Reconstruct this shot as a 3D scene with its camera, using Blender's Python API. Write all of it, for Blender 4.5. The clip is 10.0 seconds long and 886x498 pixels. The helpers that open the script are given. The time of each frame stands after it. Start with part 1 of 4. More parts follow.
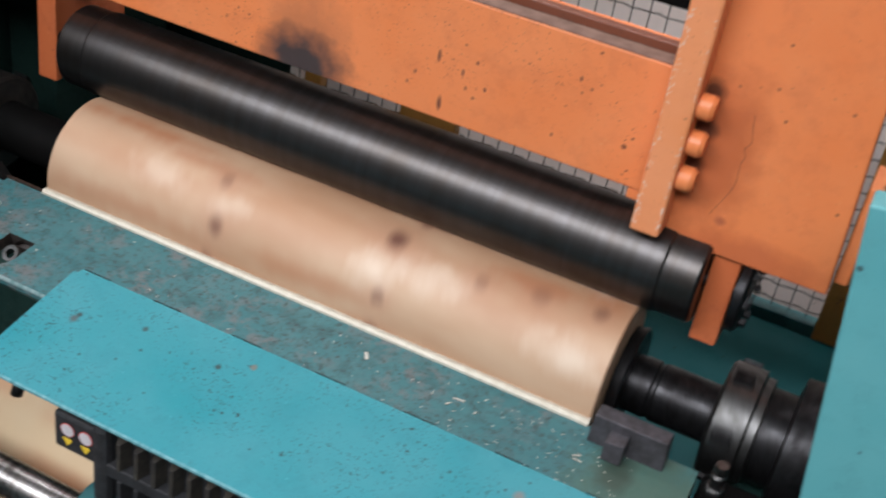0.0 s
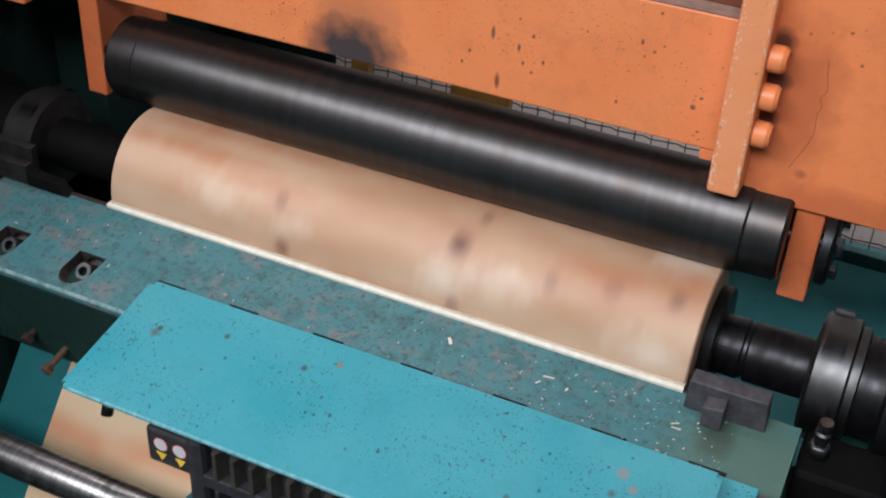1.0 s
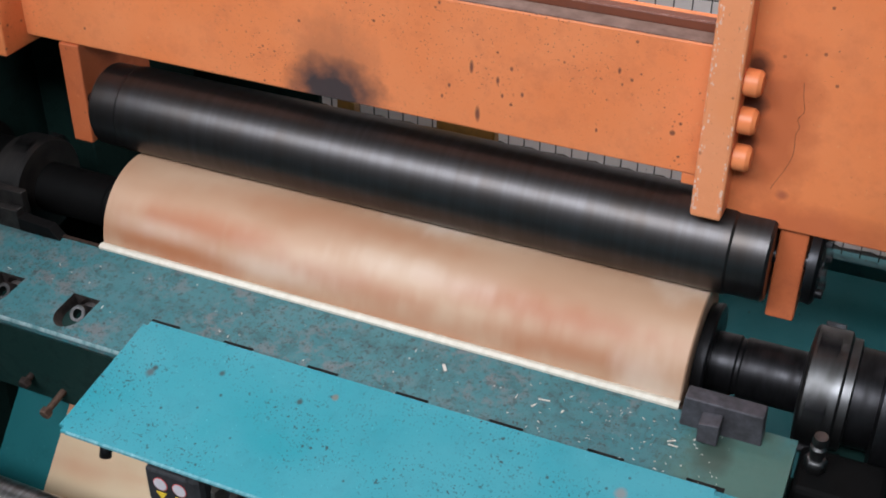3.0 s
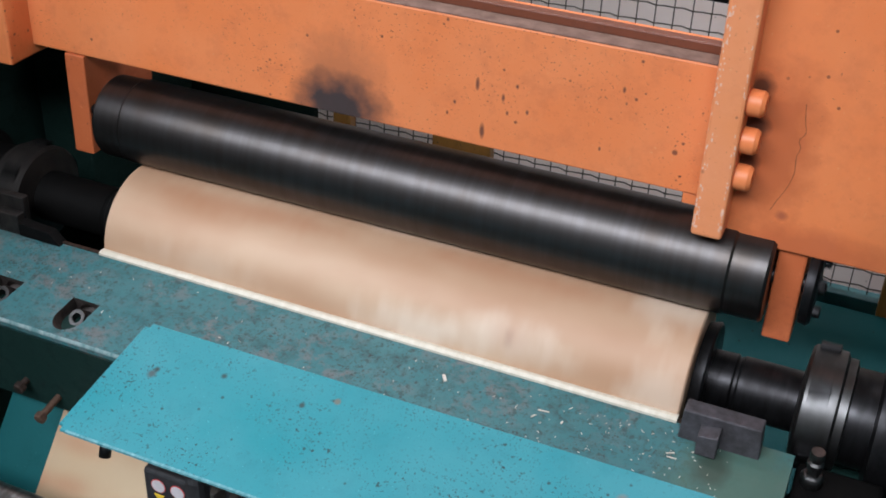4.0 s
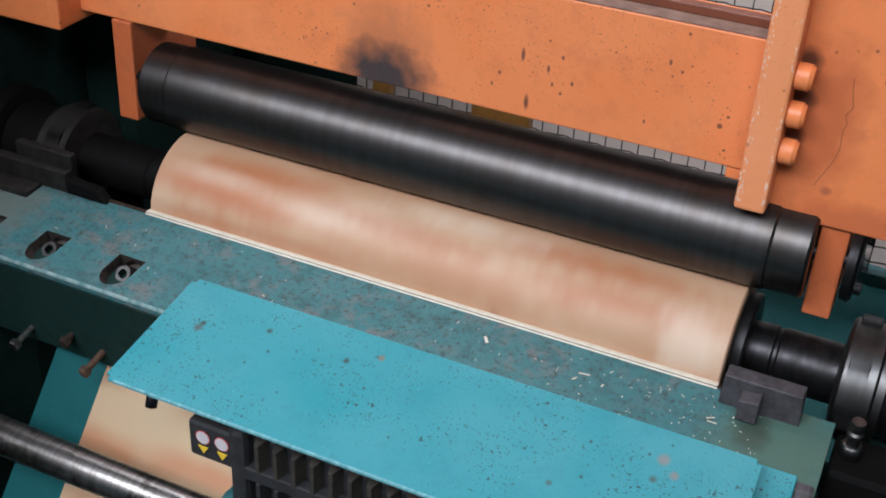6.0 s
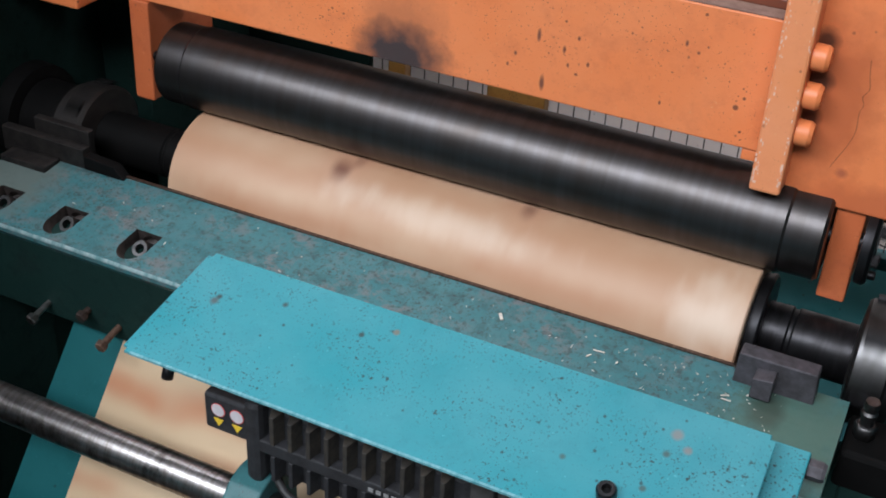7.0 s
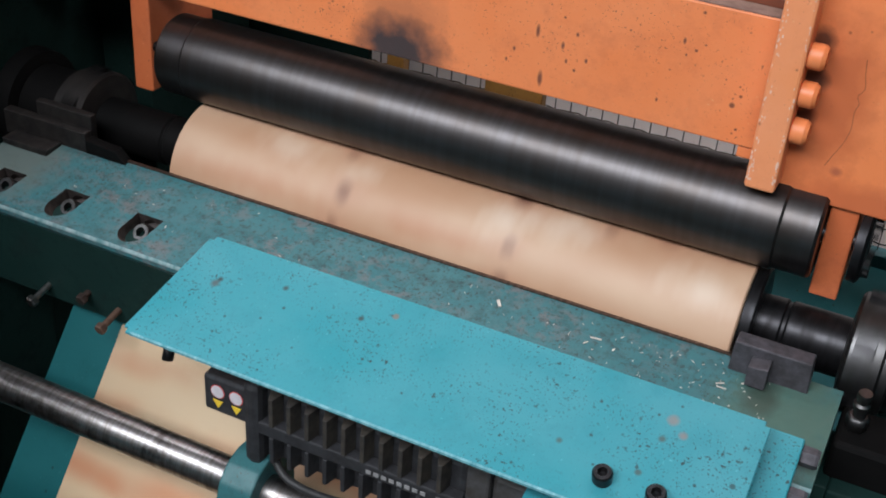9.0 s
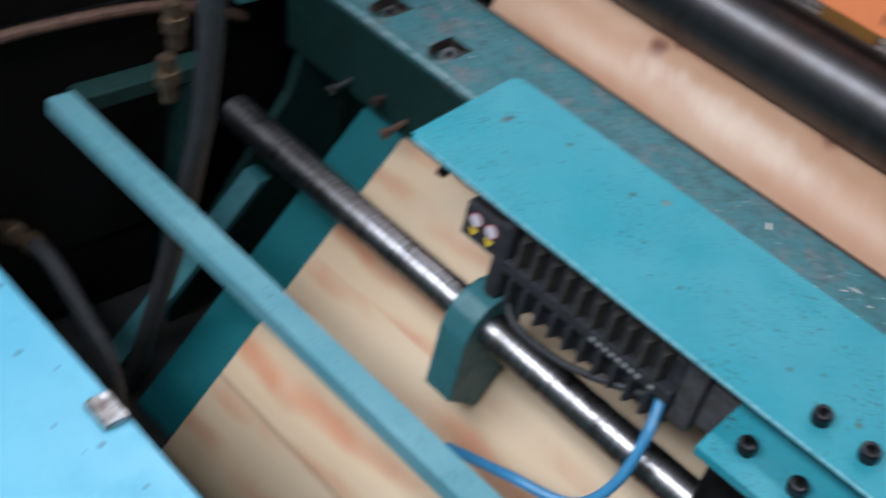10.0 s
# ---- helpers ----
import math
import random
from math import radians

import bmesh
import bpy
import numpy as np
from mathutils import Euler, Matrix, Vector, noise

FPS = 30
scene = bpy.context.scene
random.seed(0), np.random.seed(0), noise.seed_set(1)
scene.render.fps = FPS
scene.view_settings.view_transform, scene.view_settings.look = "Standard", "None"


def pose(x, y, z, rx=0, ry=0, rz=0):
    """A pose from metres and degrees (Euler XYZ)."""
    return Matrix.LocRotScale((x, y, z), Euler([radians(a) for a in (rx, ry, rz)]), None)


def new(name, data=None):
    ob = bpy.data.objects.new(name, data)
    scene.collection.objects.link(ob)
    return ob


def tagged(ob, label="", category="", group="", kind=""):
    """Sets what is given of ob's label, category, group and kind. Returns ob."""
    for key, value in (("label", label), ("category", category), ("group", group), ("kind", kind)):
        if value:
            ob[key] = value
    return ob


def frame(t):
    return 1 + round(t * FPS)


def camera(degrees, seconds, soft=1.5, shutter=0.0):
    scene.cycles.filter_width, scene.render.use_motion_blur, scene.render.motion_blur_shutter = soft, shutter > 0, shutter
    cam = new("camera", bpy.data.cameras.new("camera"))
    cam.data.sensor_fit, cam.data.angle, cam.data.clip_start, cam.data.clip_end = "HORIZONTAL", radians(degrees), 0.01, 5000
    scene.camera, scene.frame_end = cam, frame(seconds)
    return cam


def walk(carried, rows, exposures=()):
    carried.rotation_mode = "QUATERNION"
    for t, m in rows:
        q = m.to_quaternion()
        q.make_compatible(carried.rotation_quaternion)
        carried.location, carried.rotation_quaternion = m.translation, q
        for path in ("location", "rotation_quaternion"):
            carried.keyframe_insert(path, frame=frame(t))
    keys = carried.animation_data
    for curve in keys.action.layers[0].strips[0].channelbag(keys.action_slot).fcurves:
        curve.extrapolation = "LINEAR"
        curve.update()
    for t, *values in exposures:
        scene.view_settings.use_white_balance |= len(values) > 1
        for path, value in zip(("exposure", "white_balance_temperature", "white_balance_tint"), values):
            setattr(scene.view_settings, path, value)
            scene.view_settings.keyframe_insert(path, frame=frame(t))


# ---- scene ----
cam = camera(40.36, 10.0, soft=1.8, shutter=0.5)
PATH = [
    (0.0, pose(0.970, -1.932, 2.473, 56.61, -8.22, 26.30)),
    (0.2, pose(0.938, -1.920, 2.459, 55.77, -6.47, 26.60)),
    (0.5, pose(0.904, -1.920, 2.455, 54.54, -4.03, 27.06)),
    (1.0, pose(0.905, -1.897, 2.475, 54.89, -2.25, 25.17)),
    (1.5, pose(0.917, -1.880, 2.487, 55.65, -1.53, 23.69)),
    (2.0, pose(0.926, -1.868, 2.496, 55.71, -0.50, 22.65)),
    (2.5, pose(0.923, -1.865, 2.503, 54.79, -0.27, 23.57)),
    (3.0, pose(0.924, -1.881, 2.495, 55.84, -0.17, 23.78)),
    (4.5, pose(0.883, -1.976, 2.424, 58.54, -2.72, 23.61)),
    (5.0, pose(0.881, -1.985, 2.416, 58.59, -2.78, 23.97)),
    (5.5, pose(0.877, -1.995, 2.414, 58.09, -2.63, 24.54)),
    (7.0, pose(0.886, -2.016, 2.381, 57.26, -2.64, 25.98)),
    (7.5, pose(0.880, -2.034, 2.378, 57.13, -2.73, 26.00)),
    (8.0, pose(0.882, -2.032, 2.382, 57.27, -2.61, 25.98)),
    (8.5, pose(0.888, -2.030, 2.379, 57.61, -3.09, 25.74)),
    (9.0, pose(0.888, -2.038, 2.371, 57.17, -3.45, 26.12)),
    (9.5, pose(0.863, -2.076, 2.360, 55.36, -5.95, 30.53)),
    (9.6, pose(0.863, -2.076, 2.361, 54.26, -6.94, 33.45)),
    (9.7, pose(0.848, -2.092, 2.360, 52.95, -8.09, 35.60)),
    (9.8, pose(0.862, -2.087, 2.353, 51.68, -8.55, 38.85)),
    (9.9, pose(0.878, -2.107, 2.330, 50.85, -10.26, 42.60)),
    (10.0, pose(0.891, -2.129, 2.315, 50.10, -11.43, 46.12)),
]
# time, exposure, white balance: the clip drifts from slightly warm to cool
walk(cam, PATH, ((0.0, -0.30, 6600, 10), (1.0, -0.30, 6400, 10), (2.0, -0.30, 6180, 10), (3.2, -0.30, 6300, 10), (5.0, -0.30, 6320, 10), (7.5, -0.28, 6300, 10), (9.4, -0.28, 6400, 10), (10.0, -0.28, 5900, 10)))

# ---- world and light ----
world = bpy.data.worlds.new("sky")
scene.world = world
world.use_nodes = True
wn = world.node_tree
sky = wn.nodes.new("ShaderNodeTexSky")
sky.sky_type, sky.sun_disc = "NISHITA", False
sky.sun_elevation, sky.sun_rotation = radians(46), radians(180)
wn.links.new(sky.outputs[0], wn.nodes["Background"].inputs[0])
wn.nodes["Background"].inputs[1].default_value = 0.1


def roof_lamp(x, y, z, width, depth, power, rx=0, rz=0):
    """Daylight-coloured area lamp at an opening of the hall roof."""
    data = bpy.data.lights.new("roof_light", "AREA")
    data.shape, data.size, data.size_y, data.energy, data.color = "RECTANGLE", width, depth, power, (0.93, 0.955, 1.0)
    ob = new("roof_light", data)
    ob.matrix_basis = pose(x, y, z, rx, 0, rz)
    return ob


HALL = (-9.0, 9.0, -11.0, 2.1, 7.2)     # x0, x1, y0, y1, height
# the second opening is added, for the lamp on the back wall
OPENINGS = [(-5.7, 3.6, -7.9, -4.5), (-7.0, 7.0, 1.5, 2.05)]
roof_lamp(-1.05, -6.2, 7.1, 9.1, 3.2, 1800)
# added lamp at an unseen roof slot, to brighten the back wall
roof_lamp(0, 1.78, 7.1, 13.8, 0.5, 430)


# ---- materials ----
def shader(name, rough=0.5, metal=0.0):
    m = bpy.data.materials.new(name)
    m.use_nodes = True
    b = m.node_tree.nodes["Principled BSDF"]
    b.inputs["Roughness"].default_value, b.inputs["Metallic"].default_value = rough, metal
    return m, m.node_tree.nodes, m.node_tree.links, b


def coords(nodes, links, scale=(1, 1, 1)):
    tc, mp = nodes.new("ShaderNodeTexCoord"), nodes.new("ShaderNodeMapping")
    mp.inputs["Scale"].default_value = scale
    links.new(tc.outputs["Object"], mp.inputs["Vector"])
    return mp.outputs[0]


def grain(nodes, links, vec, scale, detail=4, rough=0.55):
    n = nodes.new("ShaderNodeTexNoise")
    n.inputs["Scale"].default_value, n.inputs["Detail"].default_value, n.inputs["Roughness"].default_value = scale, detail, rough
    links.new(vec, n.inputs["Vector"])
    return n.outputs["Fac"]


def ramp(nodes, links, fac, stops):
    r = nodes.new("ShaderNodeValToRGB")
    e = r.color_ramp.elements
    while len(e) < len(stops):
        e.new(0.5)
    for el, (p, c) in zip(e, stops):
        el.position, el.color = p, (c, c, c, 1) if isinstance(c, (int, float)) else (*c, 1)
    links.new(fac, r.inputs[0])
    return r.outputs[0]


def mix(nodes, links, fac, a, b, mode="MIX"):
    n = nodes.new("ShaderNodeMix")
    n.data_type, n.blend_type = "RGBA", mode
    for sock, v in ((n.inputs[0], fac), (n.inputs[6], a), (n.inputs[7], b)):
        if isinstance(v, (int, float)):
            sock.default_value = v
        elif isinstance(v, tuple):
            sock.default_value = (*v, 1)
        else:
            links.new(v, sock)
    return n.outputs[2]


def math_node(nodes, links, op, a, b=0.0, clamp=False):
    n = nodes.new("ShaderNodeMath")
    n.operation, n.use_clamp = op, clamp
    for sock, v in zip(n.inputs, (a, b)):
        if isinstance(v, (int, float)):
            sock.default_value = v
        else:
            links.new(v, sock)
    return n.outputs[0]


def bump(nodes, links, b, height, strength, distance=0.002):
    n = nodes.new("ShaderNodeBump")
    n.inputs["Strength"].default_value, n.inputs["Distance"].default_value = strength, distance
    links.new(height, n.inputs["Height"])
    links.new(n.outputs[0], b.inputs["Normal"])


def near(nodes, links, centre, radius, stretch=(1, 1, 1), wobble=0.0):
    """1 at the centre of a spot in object space, 0 outside its radius."""
    vec = coords(nodes, links)
    sub = nodes.new("ShaderNodeVectorMath")
    sub.operation = "SUBTRACT"
    links.new(vec, sub.inputs[0])
    sub.inputs[1].default_value = centre
    mul = nodes.new("ShaderNodeVectorMath")
    mul.operation = "MULTIPLY"
    links.new(sub.outputs[0], mul.inputs[0])
    mul.inputs[1].default_value = stretch
    ln = nodes.new("ShaderNodeVectorMath")
    ln.operation = "LENGTH"
    links.new(mul.outputs[0], ln.inputs[0])
    d = ln.outputs["Value"]
    if wobble:
        w = math_node(nodes, links, "MULTIPLY", math_node(nodes, links, "SUBTRACT", grain(nodes, links, vec, 22, 4), 0.5), wobble)
        d = math_node(nodes, links, "ADD", d, w)
    return math_node(nodes, links, "SUBTRACT", 1.0, math_node(nodes, links, "DIVIDE", d, radius), True)


def paint(name, base, dark, worn, specks=0.62, grime=0.5, rough=0.45, stain=None, chips=(0.03, 0.03, 0.03), gloss=0.5, scuff=None):
    """Industrial enamel: cloudy tone, specks of dirt, chipped spots and faint orange-peel."""
    m, nodes, links, b = shader(name, rough)
    b.inputs["Specular IOR Level"].default_value = gloss
    v = coords(nodes, links)
    cloud = ramp(nodes, links, grain(nodes, links, v, 5.0, 5), ((0.3, 0.0), (0.75, 1.0)))
    col = mix(nodes, links, cloud, base, worn)
    dirt = ramp(nodes, links, grain(nodes, links, v, 17.0, 8, 0.7), ((0.5, 0.0), (0.78, 1.0)))
    col = mix(nodes, links, math_node(nodes, links, "MULTIPLY", dirt, grime), col, dark)
    if scuff:
        rub = ramp(nodes, links, grain(nodes, links, v, 26.0, 9, 0.75), ((0.47, 0.0), (0.57, 0.75)))
        rub = math_node(nodes, links, "MULTIPLY", rub, ramp(nodes, links, grain(nodes, links, v, 6.0, 3), ((0.42, 0.1), (0.62, 1.0))))
        col = mix(nodes, links, rub, col, scuff)
        pits = ramp(nodes, links, grain(nodes, links, v, 75.0, 5, 0.7), ((0.53, 0.0), (0.63, 0.8)))
        col = mix(nodes, links, pits, col, dark)
    mask = ramp(nodes, links, grain(nodes, links, v, 7.0, 3), ((0.40, 0.15), (0.60, 1.0)))
    for freq, level, tone in ((60.0, specks + 0.135, 0.75), (120.0, specks + 0.070, 0.9), (230.0, specks + 0.040, 0.8)):
        fine = ramp(nodes, links, grain(nodes, links, v, freq, 2, 0.5), ((level, 0.0), (level + 0.035, tone)))
        col = mix(nodes, links, math_node(nodes, links, "MULTIPLY", fine, mask), col, chips)
    for freq, size in ((13.0, 0.07), (31.0, 0.10)):
        vor = nodes.new("ShaderNodeTexVoronoi")
        vor.inputs["Scale"].default_value, vor.inputs["Randomness"].default_value = freq, 1.0
        links.new(v, vor.inputs["Vector"])
        sep = nodes.new("ShaderNodeSeparateColor")
        links.new(vor.outputs["Color"], sep.inputs[0])
        some = math_node(nodes, links, "GREATER_THAN", sep.outputs[0], 0.66)
        spot = ramp(nodes, links, vor.outputs["Distance"], ((size * 0.75, 0.75), (size * 1.15, 0.0)))
        col = mix(nodes, links, math_node(nodes, links, "MULTIPLY", spot, some), col, chips)
    light = ramp(nodes, links, grain(nodes, links, v, 130.0, 3, 0.6), ((0.68, 0.0), (0.74, 0.35)))
    col = mix(nodes, links, light, col, tuple(min(0.8, c * 1.6 + 0.06) for c in worn))
    if stain:
        for centre, radius, stretch, tone in stain:
            s = near(nodes, links, centre, radius, stretch, radius * 0.8)
            s = ramp(nodes, links, s, ((0.0, 0.0), (0.30, 0.5), (0.62, 0.94)))
            col = mix(nodes, links, s, col, tone)
    links.new(col, b.inputs["Base Color"])
    rr = ramp(nodes, links, dirt, ((0.0, rough), (1.0, min(1.0, rough + 0.35))))
    links.new(rr, b.inputs["Roughness"])
    bump(nodes, links, b, grain(nodes, links, v, 60.0, 4), 0.12, 0.002)
    return m


def metal(name, base, dark, rough=0.35, scale=(1, 1, 1), freq=30, metallic=1.0, rust=None, relief=0.12, spread=1.0, gloss=0.5):
    m, nodes, links, b = shader(name, rough, metallic)
    v = coords(nodes, links, scale)
    g1 = grain(nodes, links, v, freq, 6, 0.65)
    col = mix(nodes, links, ramp(nodes, links, g1, ((0.35, 0.0), (0.65, 1.0))), dark, base)
    if rust:
        pl = coords(nodes, links)
        r = ramp(nodes, links, grain(nodes, links, pl, 12, 8, 0.7), ((0.5, 0.0), (0.66, 1.0)))
        col = mix(nodes, links, r, col, rust)
    links.new(col, b.inputs["Base Color"])
    links.new(ramp(nodes, links, g1, ((0.2, rough + 0.18 * spread), (0.8, max(0.08, rough - 0.1 * spread)))), b.inputs["Roughness"])
    b.inputs["Specular IOR Level"].default_value = gloss
    bump(nodes, links, b, g1, relief, 0.001)
    return m


LOG_R = 0.148
# along the log, angle round it, radius, depth of tone
KNOTS = [(-0.232, 108, 0.015, 0.45), (-0.214, 147, 0.019, 0.75), (0.163, 101, 0.023, 0.9), (0.172, 149, 0.014, 0.55), (0.36, 108, 0.015, 0.4),
         (0.596, 96, 0.017, 0.6), (-0.250, 192, 0.023, 0.85), (-0.225, 178, 0.014, 0.6), (0.172, 180, 0.018, 0.7), (0.19, 72, 0.014, 0.5), (0.478, 100, 0.020, 0.35), (0.30, 292, 0.012, 0.3)]
# pale sapwood: along the log, angle, half length, half width, strength
PALE = [(-0.25, 30, 0.16, 0.024, 0.7), (0.10, 2, 0.22, 0.026, 0.6), (-0.50, 22, 0.16, 0.018, 0.6), (0.10, 306, 0.15, 0.055, 0.75), (0.28, 294, 0.16, 0.050, 0.75), (0.02, 213, 0.30, 0.040, 0.5), (0.145, 130, 0.06, 0.060, 0.75), (0.27, 118, 0.09, 0.045, 0.55),
        (0.57, 138, 0.09, 0.050, 0.7), (0.59, 225, 0.09, 0.10, 0.65), (0.60, 305, 0.08, 0.08, 0.6), (0.58, 45, 0.09, 0.09, 0.6), (-0.38, 122, 0.09, 0.045, 0.45),
        (-0.20, 128, 0.05, 0.035, 0.5), (-0.22, 210, 0.07, 0.045, 0.5), (-0.15, 20, 0.22, 0.04, 0.3), (-0.40, 300, 0.15, 0.04, 0.25)]
# reddish flames: along the log, angle, half length, half width, strength
FLAME = [(-0.45, 36, 0.28, 0.040, 0.95), (-0.40, 10, 0.26, 0.036, 0.95), (-0.10, 24, 0.32, 0.030, 0.85), (0.35, 6, 0.30, 0.034, 0.85), (0.42, 30, 0.24, 0.036, 0.75), (-0.50, 62, 0.2, 0.02, 0.7),
         (-0.47, 88, 0.24, 0.022, 0.75), (-0.30, 100, 0.20, 0.018, 0.6), (0.46, 92, 0.13, 0.030, 0.7), (0.60, 78, 0.08, 0.04, 0.6), (-0.45, 160, 0.25, 0.035, 0.4), (0.02, 158, 0.18, 0.03, 0.4),
         (-0.55, 30, 0.15, 0.04, 0.5), (0.1, 45, 0.35, 0.05, 0.5), (-0.3, 60, 0.3, 0.03, 0.45), (-0.35, 245, 0.3, 0.04, 0.4), (0.3, 240, 0.3, 0.03, 0.4), (-0.15, 335, 0.35, 0.04, 0.4)]


def log_material():
    """Freshly peeled pine: cloudy tan, whorls of knots, pale sapwood patches and reddish flames."""
    m, nodes, links, b = shader("peeled_pine", 0.55)

    def spot(x, a, r):
        return (x, r * math.cos(radians(a)), r * math.sin(radians(a)))
    v = coords(nodes, links, (1.0, 4.0, 4.0))
    soft = grain(nodes, links, v, 2.6, 4, 0.55)
    col = mix(nodes, links, ramp(nodes, links, soft, ((0.34, 0.0), (0.68, 1.0))), (0.444, 0.249, 0.146), (0.558, 0.384, 0.262))
    wave = nodes.new("ShaderNodeTexWave")
    wave.wave_type, wave.bands_direction = "BANDS", "DIAGONAL"
    wave.inputs["Scale"].default_value, wave.inputs["Distortion"].default_value = 3.0, 9.0
    wave.inputs["Detail"].default_value, wave.inputs["Detail Scale"].default_value = 2.0, 1.2
    links.new(coords(nodes, links, (0.7, 3.0, 3.0)), wave.inputs["Vector"])
    col = mix(nodes, links, math_node(nodes, links, "MULTIPLY", ramp(nodes, links, wave.outputs["Fac"], ((0.45, 0.0), (1.0, 1.0))), 0.12), col, (0.40, 0.19, 0.10))
    for x, a, h, w, k in FLAME:
        f = ramp(nodes, links, near(nodes, links, spot(x, a, LOG_R), w, (w / h, 1, 1), w * 1.2), ((0.0, 0.0), (0.65, k)))
        col = mix(nodes, links, f, col, (0.40, 0.145, 0.062))
    for x, a, h, w, k in PALE:
        f = ramp(nodes, links, near(nodes, links, spot(x, a, LOG_R), w, (w / h, 1, 1), w * 1.8), ((0.0, 0.0), (0.8, 0.8 * k)))
        col = mix(nodes, links, f, col, (0.74, 0.63, 0.52))
    for x, a, r, k in KNOTS:
        c = spot(x, a, LOG_R)
        halo = ramp(nodes, links, near(nodes, links, c, r * 3.0, (0.7, 1, 1), 0.04), ((0.0, 0.0), (0.7, 0.35)))
        col = mix(nodes, links, halo, col, (0.42, 0.20, 0.12))
        core = ramp(nodes, links, near(nodes, links, c, r * 1.3, (1, 0.9, 0.9), 0.02), ((0.0, 0.0), (0.6, k)))
        col = mix(nodes, links, core, col, (0.13, 0.048, 0.034))
    links.new(col, b.inputs["Base Color"])
    bump(nodes, links, b, grain(nodes, links, coords(nodes, links, (6, 60, 60)), 4, 4), 0.1, 0.001)
    return m


def veneer_material():
    m, nodes, links, b = shader("veneer", 0.6)
    wave = nodes.new("ShaderNodeTexWave")
    wave.wave_type, wave.bands_direction = "RINGS", "Y"
    wave.inputs["Scale"].default_value, wave.inputs["Distortion"].default_value = 1.4, 7.0
    wave.inputs["Detail"].default_value, wave.inputs["Detail Scale"].default_value = 3.0, 1.0
    links.new(coords(nodes, links, (1.0, 1.6, 1.0)), wave.inputs["Vector"])
    col = mix(nodes, links, ramp(nodes, links, wave.outputs["Fac"], ((0.35, 0.0), (0.95, 1.0))), (0.53, 0.385, 0.24), (0.45, 0.195, 0.095))
    soft = ramp(nodes, links, grain(nodes, links, coords(nodes, links), 2.5, 3), ((0.41, 0.0), (0.62, 0.92)))
    col = mix(nodes, links, soft, col, (0.52, 0.40, 0.26))
    fine = grain(nodes, links, coords(nodes, links, (70, 2, 1)), 4, 3)
    col = mix(nodes, links, math_node(nodes, links, "MULTIPLY", fine, 0.15), col, (0.5, 0.3, 0.15))
    links.new(col, b.inputs["Base Color"])
    bump(nodes, links, b, fine, 0.15, 0.001)
    return m


SOOT = [((-0.16, 0.042, 1.42), 0.12, (1.0, 1.0, 0.9), (0.52, 0.17, 0.07)), ((-0.165, 0.042, 1.36), 0.112, (0.85, 1.0, 1.25), (0.028, 0.032, 0.038))]
for sx, sz, sr, st in ((0.423, 1.526, 0.0065, 0.5), (0.463, 1.527, 0.004, 1.0), (0.136, 1.477, 0.008, 0.3), (0.075, 1.404, 0.006, 0.6), (0.19, 1.46, 0.007, 0.4), (0.20, 1.43, 0.006, 0.6), (0.217, 1.489, 0.006, 0.7), (0.389, 1.398, 0.005, 0.6), (0.069, 1.596, 0.006, 0.7), (0.24, 1.44, 0.006, 0.6), (0.09, 1.43, 0.006, 0.7), (0.15, 1.38, 0.010, 0.3), (0.43, 1.50, 0.004, 0.7)):
    SOOT.append(((sx, 0.042, sz), sr * 0.62, (1.0, 1.0, st), (0.16, 0.055, 0.035)))
RUST_AND_SHADE = [((0.70, 0.025, 1.48), 0.15, (1.5, 1.0, 0.75), (0.50, 0.125, 0.042)), ((0.80, 0.025, 1.30), 0.07, (0.4, 1, 1.3), (0.55, 0.14, 0.05)), ((0.742, 0.025, 1.354), 0.014, (1, 1, 1), (0.42, 0.11, 0.05))]
# dark spots by the bolt heads: grime with their shadow painted in
RUST_AND_SHADE += [((0.664, 0.025, z), 0.030, (1.0, 1.0, 1.0), (0.08, 0.028, 0.016)) for z in (1.445, 1.518, 1.592)]
PLATE_MARKS = [((x, y, 1.091 + (y + 0.415) * 0.331), r, (1.0, 1.0, 1.0), c) for x, y, r, c in (
    (-0.255, -0.512, 0.012, (0.065, 0.085, 0.09)), (-0.251, -0.501, 0.008, (0.03, 0.04, 0.04)), (-0.123, -0.474, 0.008, (0.03, 0.05, 0.05)), (0.043, -0.482, 0.007, (0.03, 0.05, 0.05)), (0.10, -0.455, 0.008, (0.14, 0.13, 0.11)),
    (0.63, -0.470, 0.013, (0.16, 0.17, 0.17)), (0.655, -0.492, 0.010, (0.16, 0.16, 0.16)), (0.625, -0.51, 0.009, (0.05, 0.09, 0.09)), (0.471, -0.574, 0.007, (0.05, 0.10, 0.10)), (0.61, -0.58, 0.007, (0.05, 0.09, 0.09)))]
# oil on the bed; the second, small spot is the rest lug's painted shadow
BED_OIL_SHADE = [((0.80, -0.27, 1.0), 0.17, (1.0, 0.8, 1.0), (0.065, 0.125, 0.10)), ((0.735, -0.235, 1.0), 0.05, (1.2, 0.6, 1.0), (0.045, 0.07, 0.055)),
           ((-1.0, -0.25, 0.99), 0.16, (1.0, 0.7, 1.0), (0.10, 0.13, 0.12))]
ORANGE = paint("orange_enamel", (0.76, 0.208, 0.066), (0.36, 0.085, 0.03), (0.79, 0.248, 0.09), 0.66, 0.3, 0.42, None, (0.07, 0.035, 0.025))
ORANGE_RUBBED = paint("orange_enamel_rubbed", (0.77, 0.265, 0.10), (0.55, 0.17, 0.07), (0.80, 0.31, 0.15), 0.66, 0.3, 0.4, None, (0.30, 0.10, 0.05))
